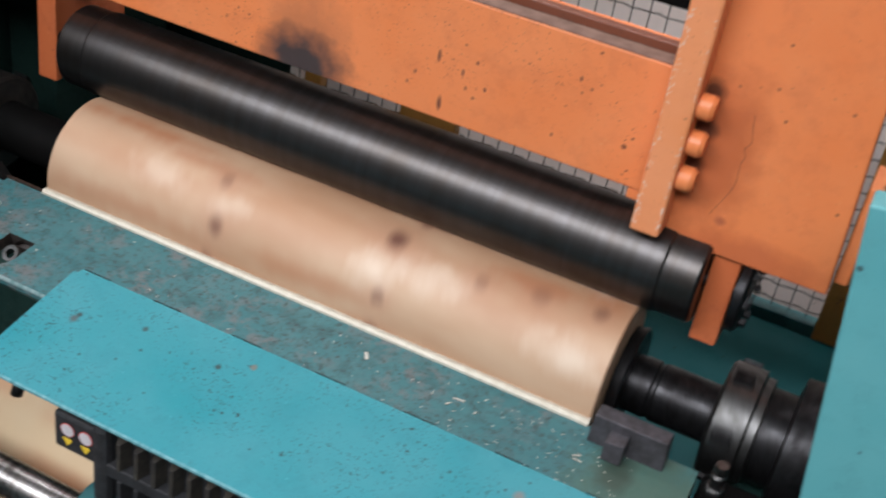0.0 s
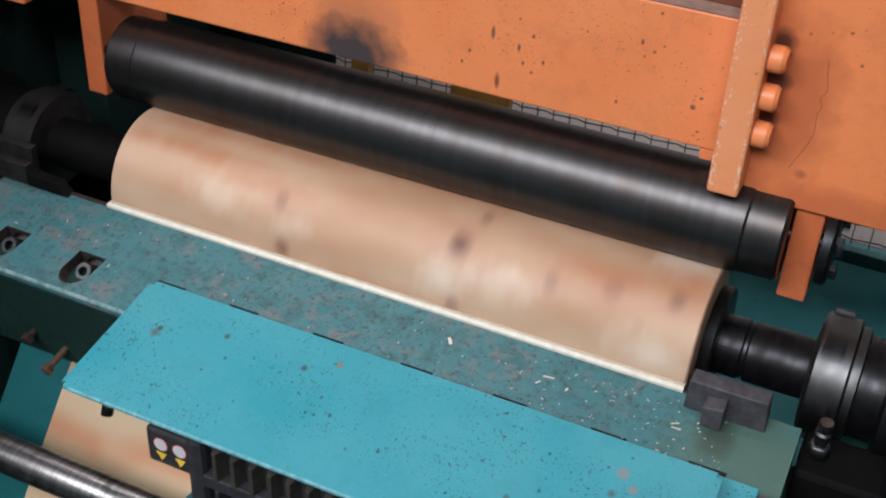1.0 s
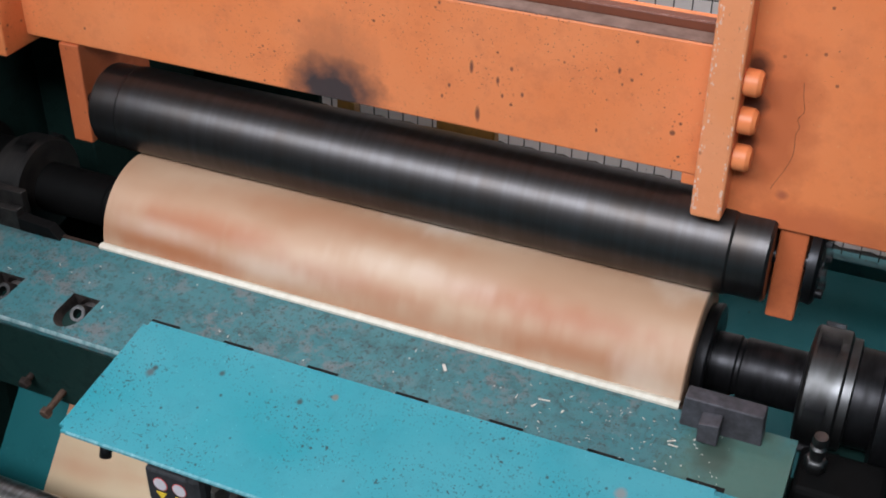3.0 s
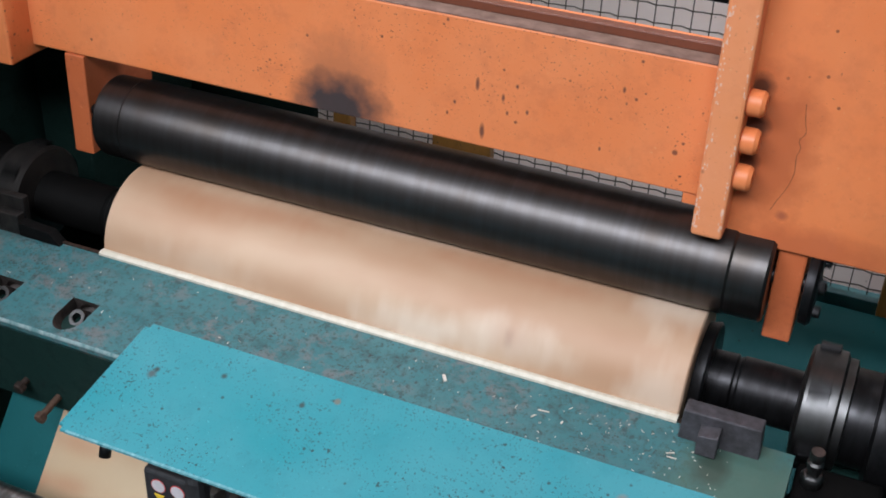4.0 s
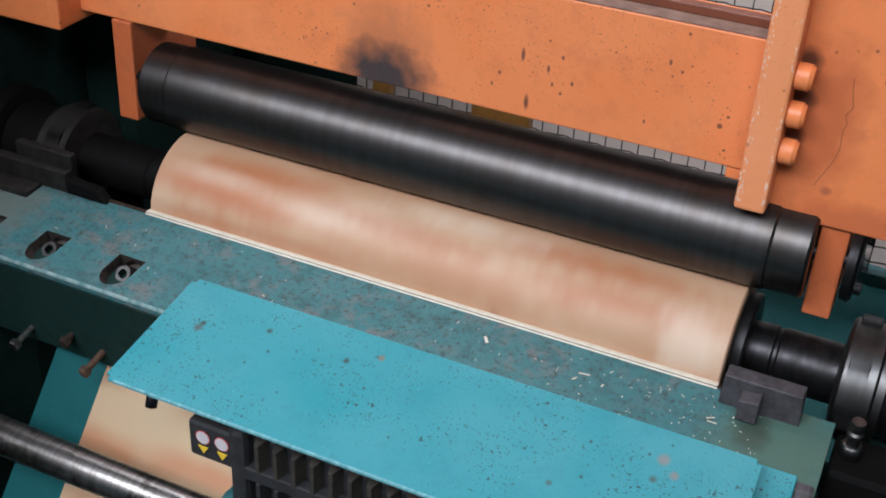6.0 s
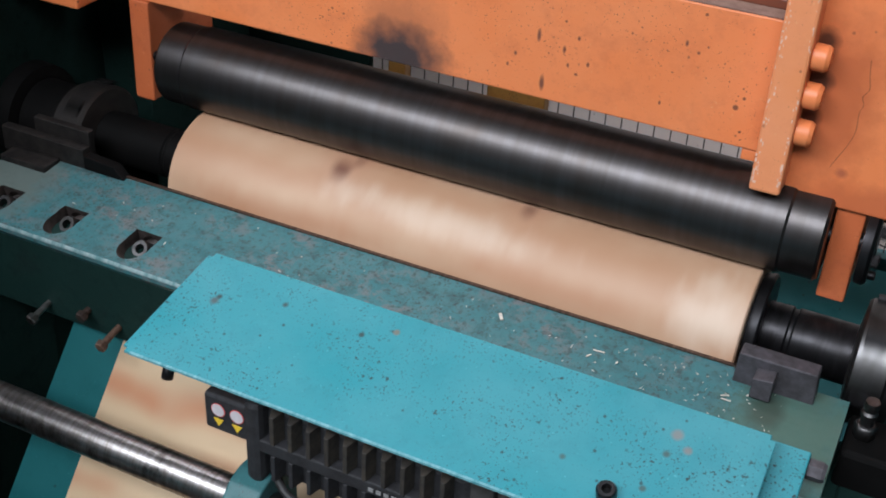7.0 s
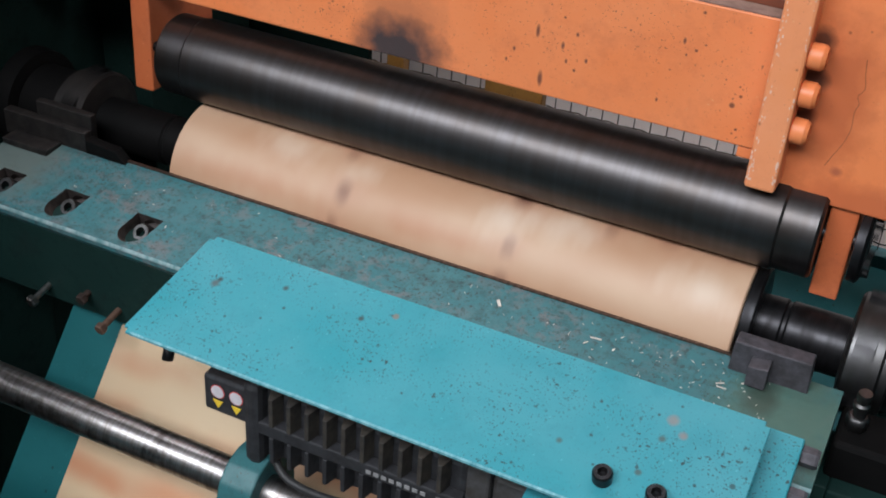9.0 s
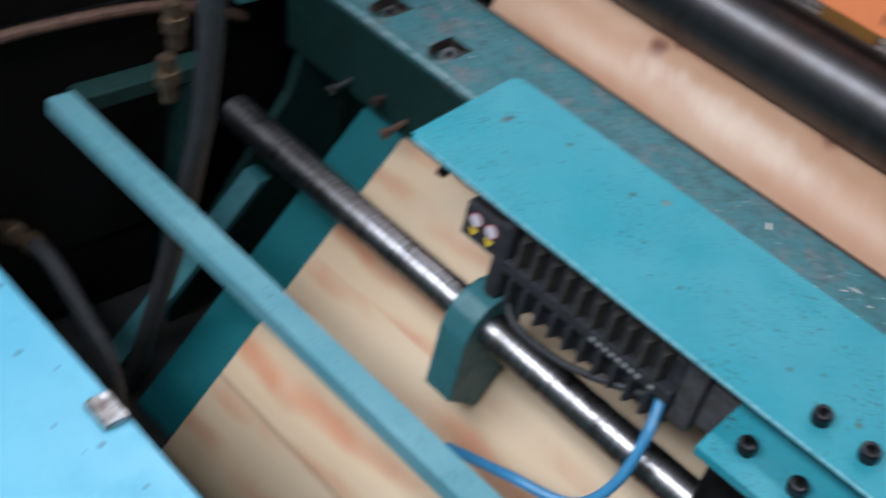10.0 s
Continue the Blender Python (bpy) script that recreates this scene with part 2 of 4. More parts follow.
# redder orange for the roller arms, darkened for the shade under the beam
RED_ORANGE_SHADED = paint("shaded_red_orange_enamel", (0.50, 0.118, 0.038), (0.22, 0.05, 0.02), (0.56, 0.15, 0.055), 0.66, 0.4, 0.5, None, (0.06, 0.025, 0.02))
BROWN = paint("brown_enamel", (0.15, 0.045, 0.022), (0.08, 0.03, 0.02), (0.18, 0.055, 0.03), 0.66, 0.5)
ORANGE_SIDE = paint("orange_enamel_rust_and_shade", (0.76, 0.208, 0.066), (0.36, 0.085, 0.03), (0.79, 0.248, 0.09), 0.68, 0.3, 0.42, RUST_AND_SHADE, (0.12, 0.04, 0.025))
ORANGE_BEAM = paint("orange_enamel_sooty", (0.76, 0.212, 0.068), (0.36, 0.09, 0.035), (0.80, 0.26, 0.10), 0.635, 0.3, 0.42, SOOT, (0.07, 0.03, 0.025))
TEAL = paint("teal_enamel", (0.012, 0.200, 0.243), (0.028, 0.140, 0.166), (0.052, 0.238, 0.280), 0.59, 0.35, 0.45, PLATE_MARKS, (0.02, 0.032, 0.033), 0.3)
TEAL_BED = paint("teal_enamel_worn", (0.022, 0.128, 0.145), (0.030, 0.060, 0.058), (0.055, 0.165, 0.180), 0.575, 0.9, 0.5, BED_OIL_SHADE, (0.03, 0.034, 0.032), 0.4, (0.15, 0.135, 0.135))
TEAL_OLD = paint("green_enamel_old", (0.020, 0.100, 0.110), (0.012, 0.045, 0.048), (0.028, 0.125, 0.135), 0.6, 0.6, 0.5)
# deeper copy of the teal: the chute's shade is put into the colour
TEAL_DEEP_SHADE = paint("deep_teal_with_shade", (0.006, 0.090, 0.098), (0.006, 0.05, 0.055), (0.010, 0.105, 0.115), 0.68, 0.3, 0.5, None, (0.01, 0.03, 0.03), 0.15)
TEAL_DUSTY = paint("dusty_teal_enamel", (0.070, 0.215, 0.25), (0.04, 0.13, 0.15), (0.13, 0.27, 0.30), 0.6, 0.6, 0.6)
# teal of the outfeed cover, paled to carry the strong light on it
TEAL_LIT = paint("lit_teal_enamel", (0.10, 0.33, 0.44), (0.06, 0.22, 0.29), (0.14, 0.38, 0.48), 0.68, 0.3, 0.3)
# blacker copy of the dark green, with the headstock's shade in its colour
GREEN_SHADED = paint("shaded_dark_green_enamel", (0.0035, 0.013, 0.011), (0.002, 0.005, 0.0045), (0.005, 0.017, 0.014), 0.62, 0.6, 0.7, None, (0.003, 0.004, 0.004), 0.12)
# dark green paint, deepened for the shade under the bed
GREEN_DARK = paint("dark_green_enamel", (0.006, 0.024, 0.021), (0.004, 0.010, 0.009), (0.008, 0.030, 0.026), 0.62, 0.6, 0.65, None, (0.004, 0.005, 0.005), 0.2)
ROLLER = metal("blackened_roller_steel", (0.083, 0.078, 0.080), (0.065, 0.060, 0.058), 0.37, (8, 0.4, 0.4), 6, 0.95, (0.062, 0.052, 0.046), 0.0, 0.12)
STEEL = metal("bright_steel", (0.55, 0.54, 0.53), (0.2, 0.19, 0.18), 0.3, (3, 1, 1), 26, 1.0, (0.10, 0.06, 0.045))
STEEL_DARK = metal("oily_black_steel", (0.036, 0.036, 0.039), (0.012, 0.011, 0.012), 0.36, (2, 1, 1), 22, 0.85)
GRIME = metal("greasy_bare_steel", (0.07, 0.055, 0.05), (0.025, 0.02, 0.018), 0.5, (1, 1, 1), 40, 0.3)
# black casting, taken down further for the shade at the headstock end
OILY_SHADED = metal("oily_black_with_shade", (0.0045, 0.0042, 0.0042), (0.0025, 0.0025, 0.0025), 0.6, (1, 1, 1), 9, 0.0, None, 0.12, 1.0, 0.1)
# greasy steel, darkened for the shade on the left chuck ring
GREASY_SHADED = metal("greasy_steel_with_shade", (0.03, 0.026, 0.024), (0.010, 0.009, 0.009), 0.5, (1, 1, 1), 30, 0.4)
BLOCK = metal("grey_machined_steel", (0.105, 0.10, 0.115), (0.055, 0.052, 0.058), 0.55, (1, 1, 1), 40, 0.5)
RUSTY = metal("rusty_steel", (0.17, 0.10, 0.07), (0.07, 0.04, 0.03), 0.6, (1, 1, 1), 60, 0.5)
WORN = metal("worn_pale_edge", (0.34, 0.44, 0.45), (0.10, 0.22, 0.23), 0.5, (4, 1, 1), 14, 0.3)
DUST = metal("pale_dust", (0.22, 0.13, 0.10), (0.14, 0.08, 0.06), 0.9, (1, 1, 1), 30, 0.0)
# pale teal for the painted highlight along the cover plate's front edge
EDGE_GLINT = metal("teal_edge_highlight", (0.17, 0.36, 0.40), (0.03, 0.18, 0.21), 0.45, (5, 1, 1), 12, 0.0)
CRACK = metal("cracked_paint", (0.24, 0.08, 0.035), (0.12, 0.04, 0.02), 0.7, (1, 1, 1), 40, 0.0)
ROD = metal("oily_rod_steel", (0.38, 0.37, 0.37), (0.20, 0.18, 0.17), 0.32, (3.5, 0.5, 0.5), 22, 1.0, (0.035, 0.028, 0.025), 0.05, 0.5)
RING = metal("brushed_chuck_steel", (0.15, 0.15, 0.154), (0.06, 0.058, 0.056), 0.38, (1, 1, 1), 24, 1.0, None, 0.05)
FLECK = metal("pale_primer", (0.80, 0.52, 0.40), (0.72, 0.42, 0.30), 0.5, (1, 1, 1), 40, 0.0)
FIN = metal("dusty_fins", (0.052, 0.045, 0.036), (0.018, 0.017, 0.017), 0.55, (1, 1, 1), 30, 0.1)
RUST_DARK = metal("dark_rust", (0.055, 0.032, 0.024), (0.02, 0.013, 0.011), 0.6, (1, 1, 1), 60, 0.3)
TEAL_LIGHT = paint("light_teal_enamel", (0.085, 0.33, 0.36), (0.05, 0.20, 0.23), (0.12, 0.38, 0.41), 0.66, 0.35, 0.4)
KNIFE = metal("knife_steel", (0.16, 0.11, 0.09), (0.07, 0.05, 0.04), 0.4, (6, 1, 1), 20, 0.8)
CASTING = metal("black_motor_casting", (0.035, 0.036, 0.04), (0.018, 0.018, 0.02), 0.5, (1, 1, 1), 40, 0.2)
DUSTY = metal("dusty_grey_casting", (0.07, 0.07, 0.072), (0.04, 0.034, 0.03), 0.6, (1, 1, 1), 30, 0.3)
RUBBER = metal("black_rubber", (0.02, 0.02, 0.022), (0.012, 0.012, 0.012), 0.55, (1, 1, 1), 30, 0.0)
BLUE_HOSE = metal("blue_plastic_hose", (0.05, 0.23, 0.42), (0.04, 0.18, 0.34), 0.35, (1, 1, 1), 20, 0.0)
BRASS = metal("brass_fitting", (0.22, 0.15, 0.09), (0.10, 0.07, 0.05), 0.5, (1, 1, 1), 30, 0.9)
WHITE = metal("white_label", (0.55, 0.52, 0.55), (0.46, 0.44, 0.46), 0.5, (1, 1, 1), 40, 0.0)
LABEL_GREY = metal("faded_print", (0.26, 0.26, 0.26), (0.2, 0.2, 0.2), 0.6, (1, 1, 1), 40, 0.0)
LABEL_RED = metal("red_label", (0.50, 0.05, 0.05), (0.40, 0.04, 0.04), 0.5, (1, 1, 1), 40, 0.0)
YELLOW = metal("yellow_label", (0.75, 0.52, 0.04), (0.6, 0.4, 0.03), 0.5, (1, 1, 1), 40, 0.0)
WIRE = metal("dull_fence_wire", (0.10, 0.08, 0.06), (0.05, 0.04, 0.03), 0.6, (1, 1, 1), 30, 0.5)
OCHRE = paint("ochre_post_paint", (0.34, 0.16, 0.035), (0.10, 0.05, 0.02), (0.38, 0.19, 0.05), 0.6, 0.7)
PLASTER = paint("pale_plaster", (0.86, 0.71, 0.65), (0.7, 0.6, 0.56), (0.88, 0.78, 0.74), 0.75, 0.25, 0.8, None, (0.4, 0.33, 0.3))
CONCRETE = paint("oily_concrete", (0.022, 0.021, 0.02), (0.01, 0.01, 0.009), (0.03, 0.028, 0.026), 0.66, 0.6, 0.7, None, (0.01, 0.01, 0.01), 0.15)
ROOF = paint("grey_roof", (0.07, 0.07, 0.07), (0.04, 0.04, 0.04), (0.09, 0.09, 0.085), 0.7, 0.5, 0.8)
GREY_WALL = paint("grey_wall", (0.10, 0.10, 0.095), (0.06, 0.06, 0.055), (0.12, 0.12, 0.115), 0.7, 0.5, 0.8)
PINE = log_material()
VENEER = veneer_material()
CREAM = metal("fresh_sapwood_edge", (0.66, 0.62, 0.53), (0.58, 0.53, 0.44), 0.6, (3, 1, 1), 20, 0.0)
CHIPS = metal("wood_chips", (0.62, 0.60, 0.54), (0.46, 0.42, 0.36), 0.7, (1, 1, 1), 50, 0.0)


# ---- mesh helpers ----
def box(bm, x0, x1, y0, y1, z0, z1, bevel=0.003):
    r = bmesh.ops.create_cube(bm, size=1.0, matrix=Matrix.Translation(((x0 + x1) / 2, (y0 + y1) / 2, (z0 + z1) / 2)) @ Matrix.Diagonal((x1 - x0, y1 - y0, z1 - z0, 1)))
    if bevel:
        edges = list({e for v in r["verts"] for e in v.link_edges})
        bmesh.ops.bevel(bm, geom=edges, offset=bevel, segments=2, affect="EDGES", profile=0.5)
    return bm


def prism(bm, section, x0, x1, bevel=0.003, axis="x"):
    """Extrudes a closed section along an axis: (y, z) along x, (x, z) along y, (x, y) along z."""
    def at(p, q):
        return {"x": (q, p[0], p[1]), "y": (p[0], q, p[1]), "z": (p[0], p[1], q)}[axis]
    a = [bm.verts.new(at(p, x0)) for p in section]
    b = [bm.verts.new(at(p, x1)) for p in section]
    n = len(section)
    faces = [bm.faces.new(a), bm.faces.new(b[::-1])] + [bm.faces.new((a[i], b[i], b[(i + 1) % n], a[(i + 1) % n])) for i in range(n)]
    bmesh.ops.recalc_face_normals(bm, faces=faces)
    if bevel:
        edges = list({e for f in faces for e in f.edges})
        bmesh.ops.bevel(bm, geom=edges, offset=bevel, segments=2, affect="EDGES", profile=0.5)
    return bm


def lathe(bm, profile, m=Matrix(), seg=48, closed=True):
    """Turns a profile of (x, r) about the x axis, then places it by m."""
    rings = []
    for x, r in profile:
        rings.append([bm.verts.new(m @ Vector((x, r * math.cos(2 * math.pi * i / seg), r * math.sin(2 * math.pi * i / seg)))) for i in range(seg)])
    faces = []
    for a, b in zip(rings, rings[1:]):
        for i in range(seg):
            f = bm.faces.new((a[i], a[(i + 1) % seg], b[(i + 1) % seg], b[i]))
            f.smooth = True
            faces.append(f)
    if closed:
        faces += [bm.faces.new(rings[0]), bm.faces.new(rings[-1][::-1])]
    bmesh.ops.recalc_face_normals(bm, faces=faces)
    return bm


def toward(p, d):
    """A pose at p whose x axis points along d."""
    return Matrix.Translation(p) @ Vector(d).to_track_quat("X", "Z").to_matrix().to_4x4()


def tube(bm, points, r, seg=10):
    """A hose along a smooth curve through the points."""
    pts = [Vector(p) for p in points]
    fine = []
    for i in range(len(pts) - 1):
        p0, p1, p2, p3 = pts[max(i - 1, 0)], pts[i], pts[i + 1], pts[min(i + 2, len(pts) - 1)]
        for k in range(8):
            t = k / 8
            fine.append(0.5 * (2 * p1 + (p2 - p0) * t + (2 * p0 - 5 * p1 + 4 * p2 - p3) * t * t + (3 * p1 - p0 - 3 * p2 + p3) * t ** 3))
    fine.append(pts[-1])
    rings = []
    for i, p in enumerate(fine):
        d = (fine[min(i + 1, len(fine) - 1)] - fine[max(i - 1, 0)]).normalized()
        u = d.cross(Vector((0.31, 0.87, 0.38))).normalized()
        w = d.cross(u)
        rings.append([bm.verts.new(p + r * (math.cos(2 * math.pi * k / seg) * u + math.sin(2 * math.pi * k / seg) * w)) for k in range(seg)])
    faces = []
    for a, b in zip(rings, rings[1:]):
        for k in range(seg):
            f = bm.faces.new((a[k], a[(k + 1) % seg], b[(k + 1) % seg], b[k]))
            f.smooth = True
            faces.append(f)
    faces += [bm.faces.new(rings[0]), bm.faces.new(rings[-1][::-1])]
    bmesh.ops.recalc_face_normals(bm, faces=faces)
    return bm


def mesh_of(name, bm, material):
    me = bpy.data.meshes.new(name)
    for e in bm.edges:
        if len(e.link_faces) == 2 and e.calc_face_angle(0.0) > 0.5:
            e.smooth = False
    bm.to_mesh(me)
    bm.free()
    me.materials.append(material)
    return me


def part(name, bm, material, parent=None, label=""):
    ob = new(name, mesh_of(name, bm, material))
    ob.parent = parent
    return tagged(ob, label)


def cut(ob, bm_cutter, material):
    """Takes the cutter's volume out of an object's mesh for good."""
    cutter = new("cutter", mesh_of("cutter", bm_cutter, material))
    mod = ob.modifiers.new("cut", "BOOLEAN")
    mod.operation, mod.object, mod.solver, mod.material_mode = "DIFFERENCE", cutter, "EXACT", "TRANSFER"
    bpy.context.view_layer.update()
    fresh = bpy.data.meshes.new_from_object(ob.evaluated_get(bpy.context.evaluated_depsgraph_get()))
    ob.modifiers.clear()
    ob.data = fresh
    bpy.data.objects.remove(cutter)


def thing(name, label, category, group=""):
    return tagged(new(name), label, category, group)


def B():
    return bmesh.new()


def cap_screw(parent, p, d, r=0.017, h=0.022, material=None, name="cap_screw", label=""):
    """A socket-head screw standing at p along d, with its hexagon hole."""
    bm = B()
    m = toward(p, d)
    lathe(bm, [(0, r), (h * 0.85, r), (h, r * 0.86), (h, r * 0.5)], m, 20, closed=False)
    lathe(bm, [(h, r * 0.5), (h * 0.45, r * 0.5), (h * 0.45, 0.0005)], m, 6, closed=False)
    return part(name, bm, material or STEEL_DARK, parent, label)


def hex_bolt(parent, p, d, r=0.016, h=0.014, material=None, shank=0.0, name="hex_bolt", label=""):
    bm = B()
    m = toward(p, d)
    if shank:
        lathe(bm, [(0, r * 0.55), (shank, r * 0.55)], m, 12)
    lathe(bm, [(shank, r * 0.95), (shank + 0.002, r), (shank + h * 0.8, r), (shank + h, r * 0.85)], m, 6)
    for f in bm.faces:
        f.smooth = False
    return part(name, bm, material or RUSTY, parent, label)


# ---- hall ----
def hall():
    x0, x1, y0, y1, h = HALL
    tagged(part("floor", box(B(), x0, x1, y0, y1, -0.2, 0, 0), CONCRETE), "grey stained concrete floor of the hall", "floor", kind="structure")
    for n, a in (("wall_north", (x0, x1, y1, y1 + 0.3)), ("wall_south", (x0, x1, y0 - 0.3, y0)), ("wall_west", (x0 - 0.3, x0, y0 - 0.3, y1 + 0.3)), ("wall_east", (x1, x1 + 0.3, y0 - 0.3, y1 + 0.3))):
        north = n == "wall_north"
        tagged(part(n, box(B(), *a, -0.2, h, 0), PLASTER if north else GREY_WALL), "pale pinkish plastered wall of the hall" if north else "grey wall of the hall", "wall", kind="structure")
    bm = B()
    ys = [y0] + [v for o in reversed(sorted(OPENINGS, key=lambda o: -o[2])) for v in o[2:]] + [y1]
    for a, b in zip(ys[0::2], ys[1::2]):
        box(bm, x0, x1, a, b, h, h + 0.25, 0)
    for ox0, ox1, a, b in OPENINGS:
        box(bm, x0, ox0, a, b, h, h + 0.25, 0)
        box(bm, ox1, x1, a, b, h, h + 0.25, 0)
    tagged(part("ceiling", bm, ROOF), "grey concrete roof with a long skylight opening and an added slot", "ceiling", kind="structure")


# ---- log, spindles, roller ----
def peeled_log():
    bm = B()
    prof = [(-0.65, 0.02), (-0.65, LOG_R - 0.004), (-0.647, LOG_R)] + [(-0.647 + 1.294 * i / 12, LOG_R) for i in range(1, 12)] + [(0.647, LOG_R), (0.65, LOG_R - 0.004), (0.65, 0.02)]
    lathe(bm, prof, Matrix(), 96)
    return tagged(part("peeler_log", bm, PINE), "pale peeled pine log with brown knots, turning between spindles", "log")


def spindle(side):
    """Dark shaft with a driving plate at the log and a notched chuck ring; x runs away from the log."""
    s = thing("drive_spindle", "oily black steel drive spindle with bright chuck ring" if side > 0 else "oily steel drive spindle, blackened for the headstock's shade", "spindle", "spindles that hold the log")
    # left side takes blacker steel: the headstock's shade is put into its colour
    black, rim, out = (STEEL_DARK, 0.112, 0.0) if side > 0 else (OILY_SHADED, 0.075, 0.075)
    m = Matrix.Diagonal((side, 1, 1, 1))
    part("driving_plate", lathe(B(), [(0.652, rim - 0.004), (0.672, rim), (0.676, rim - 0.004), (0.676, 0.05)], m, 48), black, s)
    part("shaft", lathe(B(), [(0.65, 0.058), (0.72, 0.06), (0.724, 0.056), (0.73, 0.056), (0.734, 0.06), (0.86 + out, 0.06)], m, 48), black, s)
    part("chuck_ring", lathe(B(), [(0.845 + out, 0.062), (0.85 + out, 0.112), (0.856 + out, 0.118), (0.915 + out, 0.118), (0.92 + out, 0.108), (0.935 + out, 0.108), (0.94 + out, 0.09)], m, 64), RING if side > 0 else GREASY_SHADED, s, "worn bright steel ring")
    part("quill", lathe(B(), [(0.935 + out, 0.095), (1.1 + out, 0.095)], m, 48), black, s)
    for a in range(0, 360, 60):
        bm = box(B(), 0.862 + out, 0.9 + out, -0.014, 0.014, 0.116, 0.128, 0.002)
        bm.transform(m @ pose(0, 0, 0, a))
        part("ring_lug", bm, black, s)
    return s


def pressure_roller():
    s = thing("pressure_roller", "blackened steel pressure roller running against the log", "roller")
    a, b = -0.744, 0.746
    part("barrel", lathe(B(), [(a, 0.06), (a, 0.088), (a + 0.006, 0.093), (a + 0.07, 0.093), (a + 0.075, 0.096), (b - 0.075, 0.096), (b - 0.07, 0.093), (b - 0.006, 0.093), (b, 0.088), (b, 0.06)], Matrix(), 96), ROLLER, s)
    part("journal", lathe(B(), [(a - 0.095, 0.012), (a + 0.01, 0.012)], Matrix(), 32), STEEL_DARK, s)
    part("journal", lathe(B(), [(b - 0.01, 0.018), (b + 0.09, 0.018)], Matrix(), 32), STEEL_DARK, s)
    part("end_collar", lathe(B(), [(0.808, 0.04), (0.810, 0.075), (0.826, 0.078), (0.832, 0.07), (0.834, 0.03)], Matrix(), 40), STEEL_DARK, s, "black bearing cover")
    for k in range(0, 360, 60):
        cap_screw(s, (0.832, 0.055 * math.cos(radians(k)), 0.055 * math.sin(radians(k))), (1, 0, 0), 0.009, 0.014)
    return s


# ---- orange gate above the log ----
def gate():
    g = thing("pressure_gate", "orange painted steel gate beam with soot mark above the roller", "machine gate")
    part("beam", prism(B(), [(0.042, 1.346), (0.042, 1.606), (0.16, 1.606), (0.16, 1.346)], -0.95, 0.6, 0.004), ORANGE_BEAM, g, "orange beam with a black soot smudge")
    part("dust_layer", box(B(), -0.945, 0.593, 0.0435, 0.088, 1.605, 1.6085, 0.001), DUST, g, "pale grey dust on the beam top")
    part("top_rail", box(B(), -0.95, 0.6, 0.089, 0.114, 1.606, 1.626, 0.003), BROWN, g, "brown rail")
    part("flange", box(B(), 0.594, 0.651, -0.033, 0.15, 1.306, 2.1, 0.006), ORANGE_RUBBED, g)
    part("side_plate", prism(B(), [(0.62, 1.283), (0.962, 1.283), (0.946, 1.62), (0.946, 2.1), (0.62, 2.1)], 0.025, 0.08, 0.004, "y"), ORANGE_SIDE, g, "orange side plate with rust and painted shade round the bolts")
    part("side_web", box(B(), 0.965, 0.99, 0.05, 0.16, 1.30, 1.50, 0.004), ORANGE, g)
    for z in (1.427, 1.499, 1.571):
        bm = lathe(B(), [(0, 0.021), (0.002, 0.024), (0.024, 0.024), (0.031, 0.019)], toward((0.651, -0.002, z), (1, 0, 0)), 16)
        part("bolt_head", bm, ORANGE, g, "orange painted bolt head")
    flecks, rng = B(), random.Random(9)
    for i in range(120):
        x, z = rng.choice((0.5985, 0.6035, 0.6455)) + rng.gauss(0, 0.0012), 1.325 + 0.42 * rng.random() ** 1.4
        w, h = rng.uniform(0.0006, 0.0016), rng.uniform(0.001, 0.004)
        box(flecks, x - w, x + w, -0.0336, -0.0325, z - h, z + h, 0)
    tagged(part("chipped_paint", flecks, FLECK, g, "pale chips along the flange edges"), kind="stuff")
    part("small_tab", box(B(), 0.556, 0.589, 0.046, 0.075, 1.322, 1.3455, 0.003), ORANGE, g)
    part("end_block", box(B(), -1.22, -0.945, -0.035, 0.2, 1.322, 1.75, 0.005), ORANGE, g)
    part("end_ledge", box(B(), -0.98, -0.80, 0.08, 0.3, 1.338, 1.346, 0.002), ORANGE, g)
    for x, y, z in ((-0.859, 0.008, 1.102), (0.750, 0.006, 1.085)):
        part("roller_arm", prism(B(), [(0.030 + y, 1.345), (0.025 + y, z), (0.12 + y, z), (0.28, z + 0.06), (0.28, 1.345)], x, x + 0.053, 0.004), RED_ORANGE_SHADED, g, "red-orange arm that carries the roller, darkened for shade")
    crack = [(0.732, 1.558), (0.736, 1.53), (0.741, 1.506), (0.733, 1.49), (0.738, 1.475), (0.734, 1.459), (0.736, 1.43), (0.734, 1.413), (0.727, 1.39), (0.716, 1.365), (0.708, 1.345)]
    part("paint_crack", tube(B(), [(x + 0.012, 0.0252, z + 0.016) for x, z in crack], 0.0006, 5), CRACK, g, "thin dark crack in the paint")
    part("back_web", box(B(), -0.95, 0.6, 0.16, 0.19, 1.36, 1.60, 0.002), ORANGE, g)
    return g


# ---- knife carriage ----
POCKETS = [-0.95, -0.772, -0.576, -0.372, -0.20, -0.01, 0.18, 0.37, 0.56, 0.74]


def bed_z(y):
    return 1.005 + (y + 0.145) * 0.098


def plate_z(y):
    return 1.091 + (y + 0.415) * 0.331


def sunk(x):
    """The pockets under the cover plate lie a little nearer the front."""
    return -0.007 if x > -0.45 else 0.0


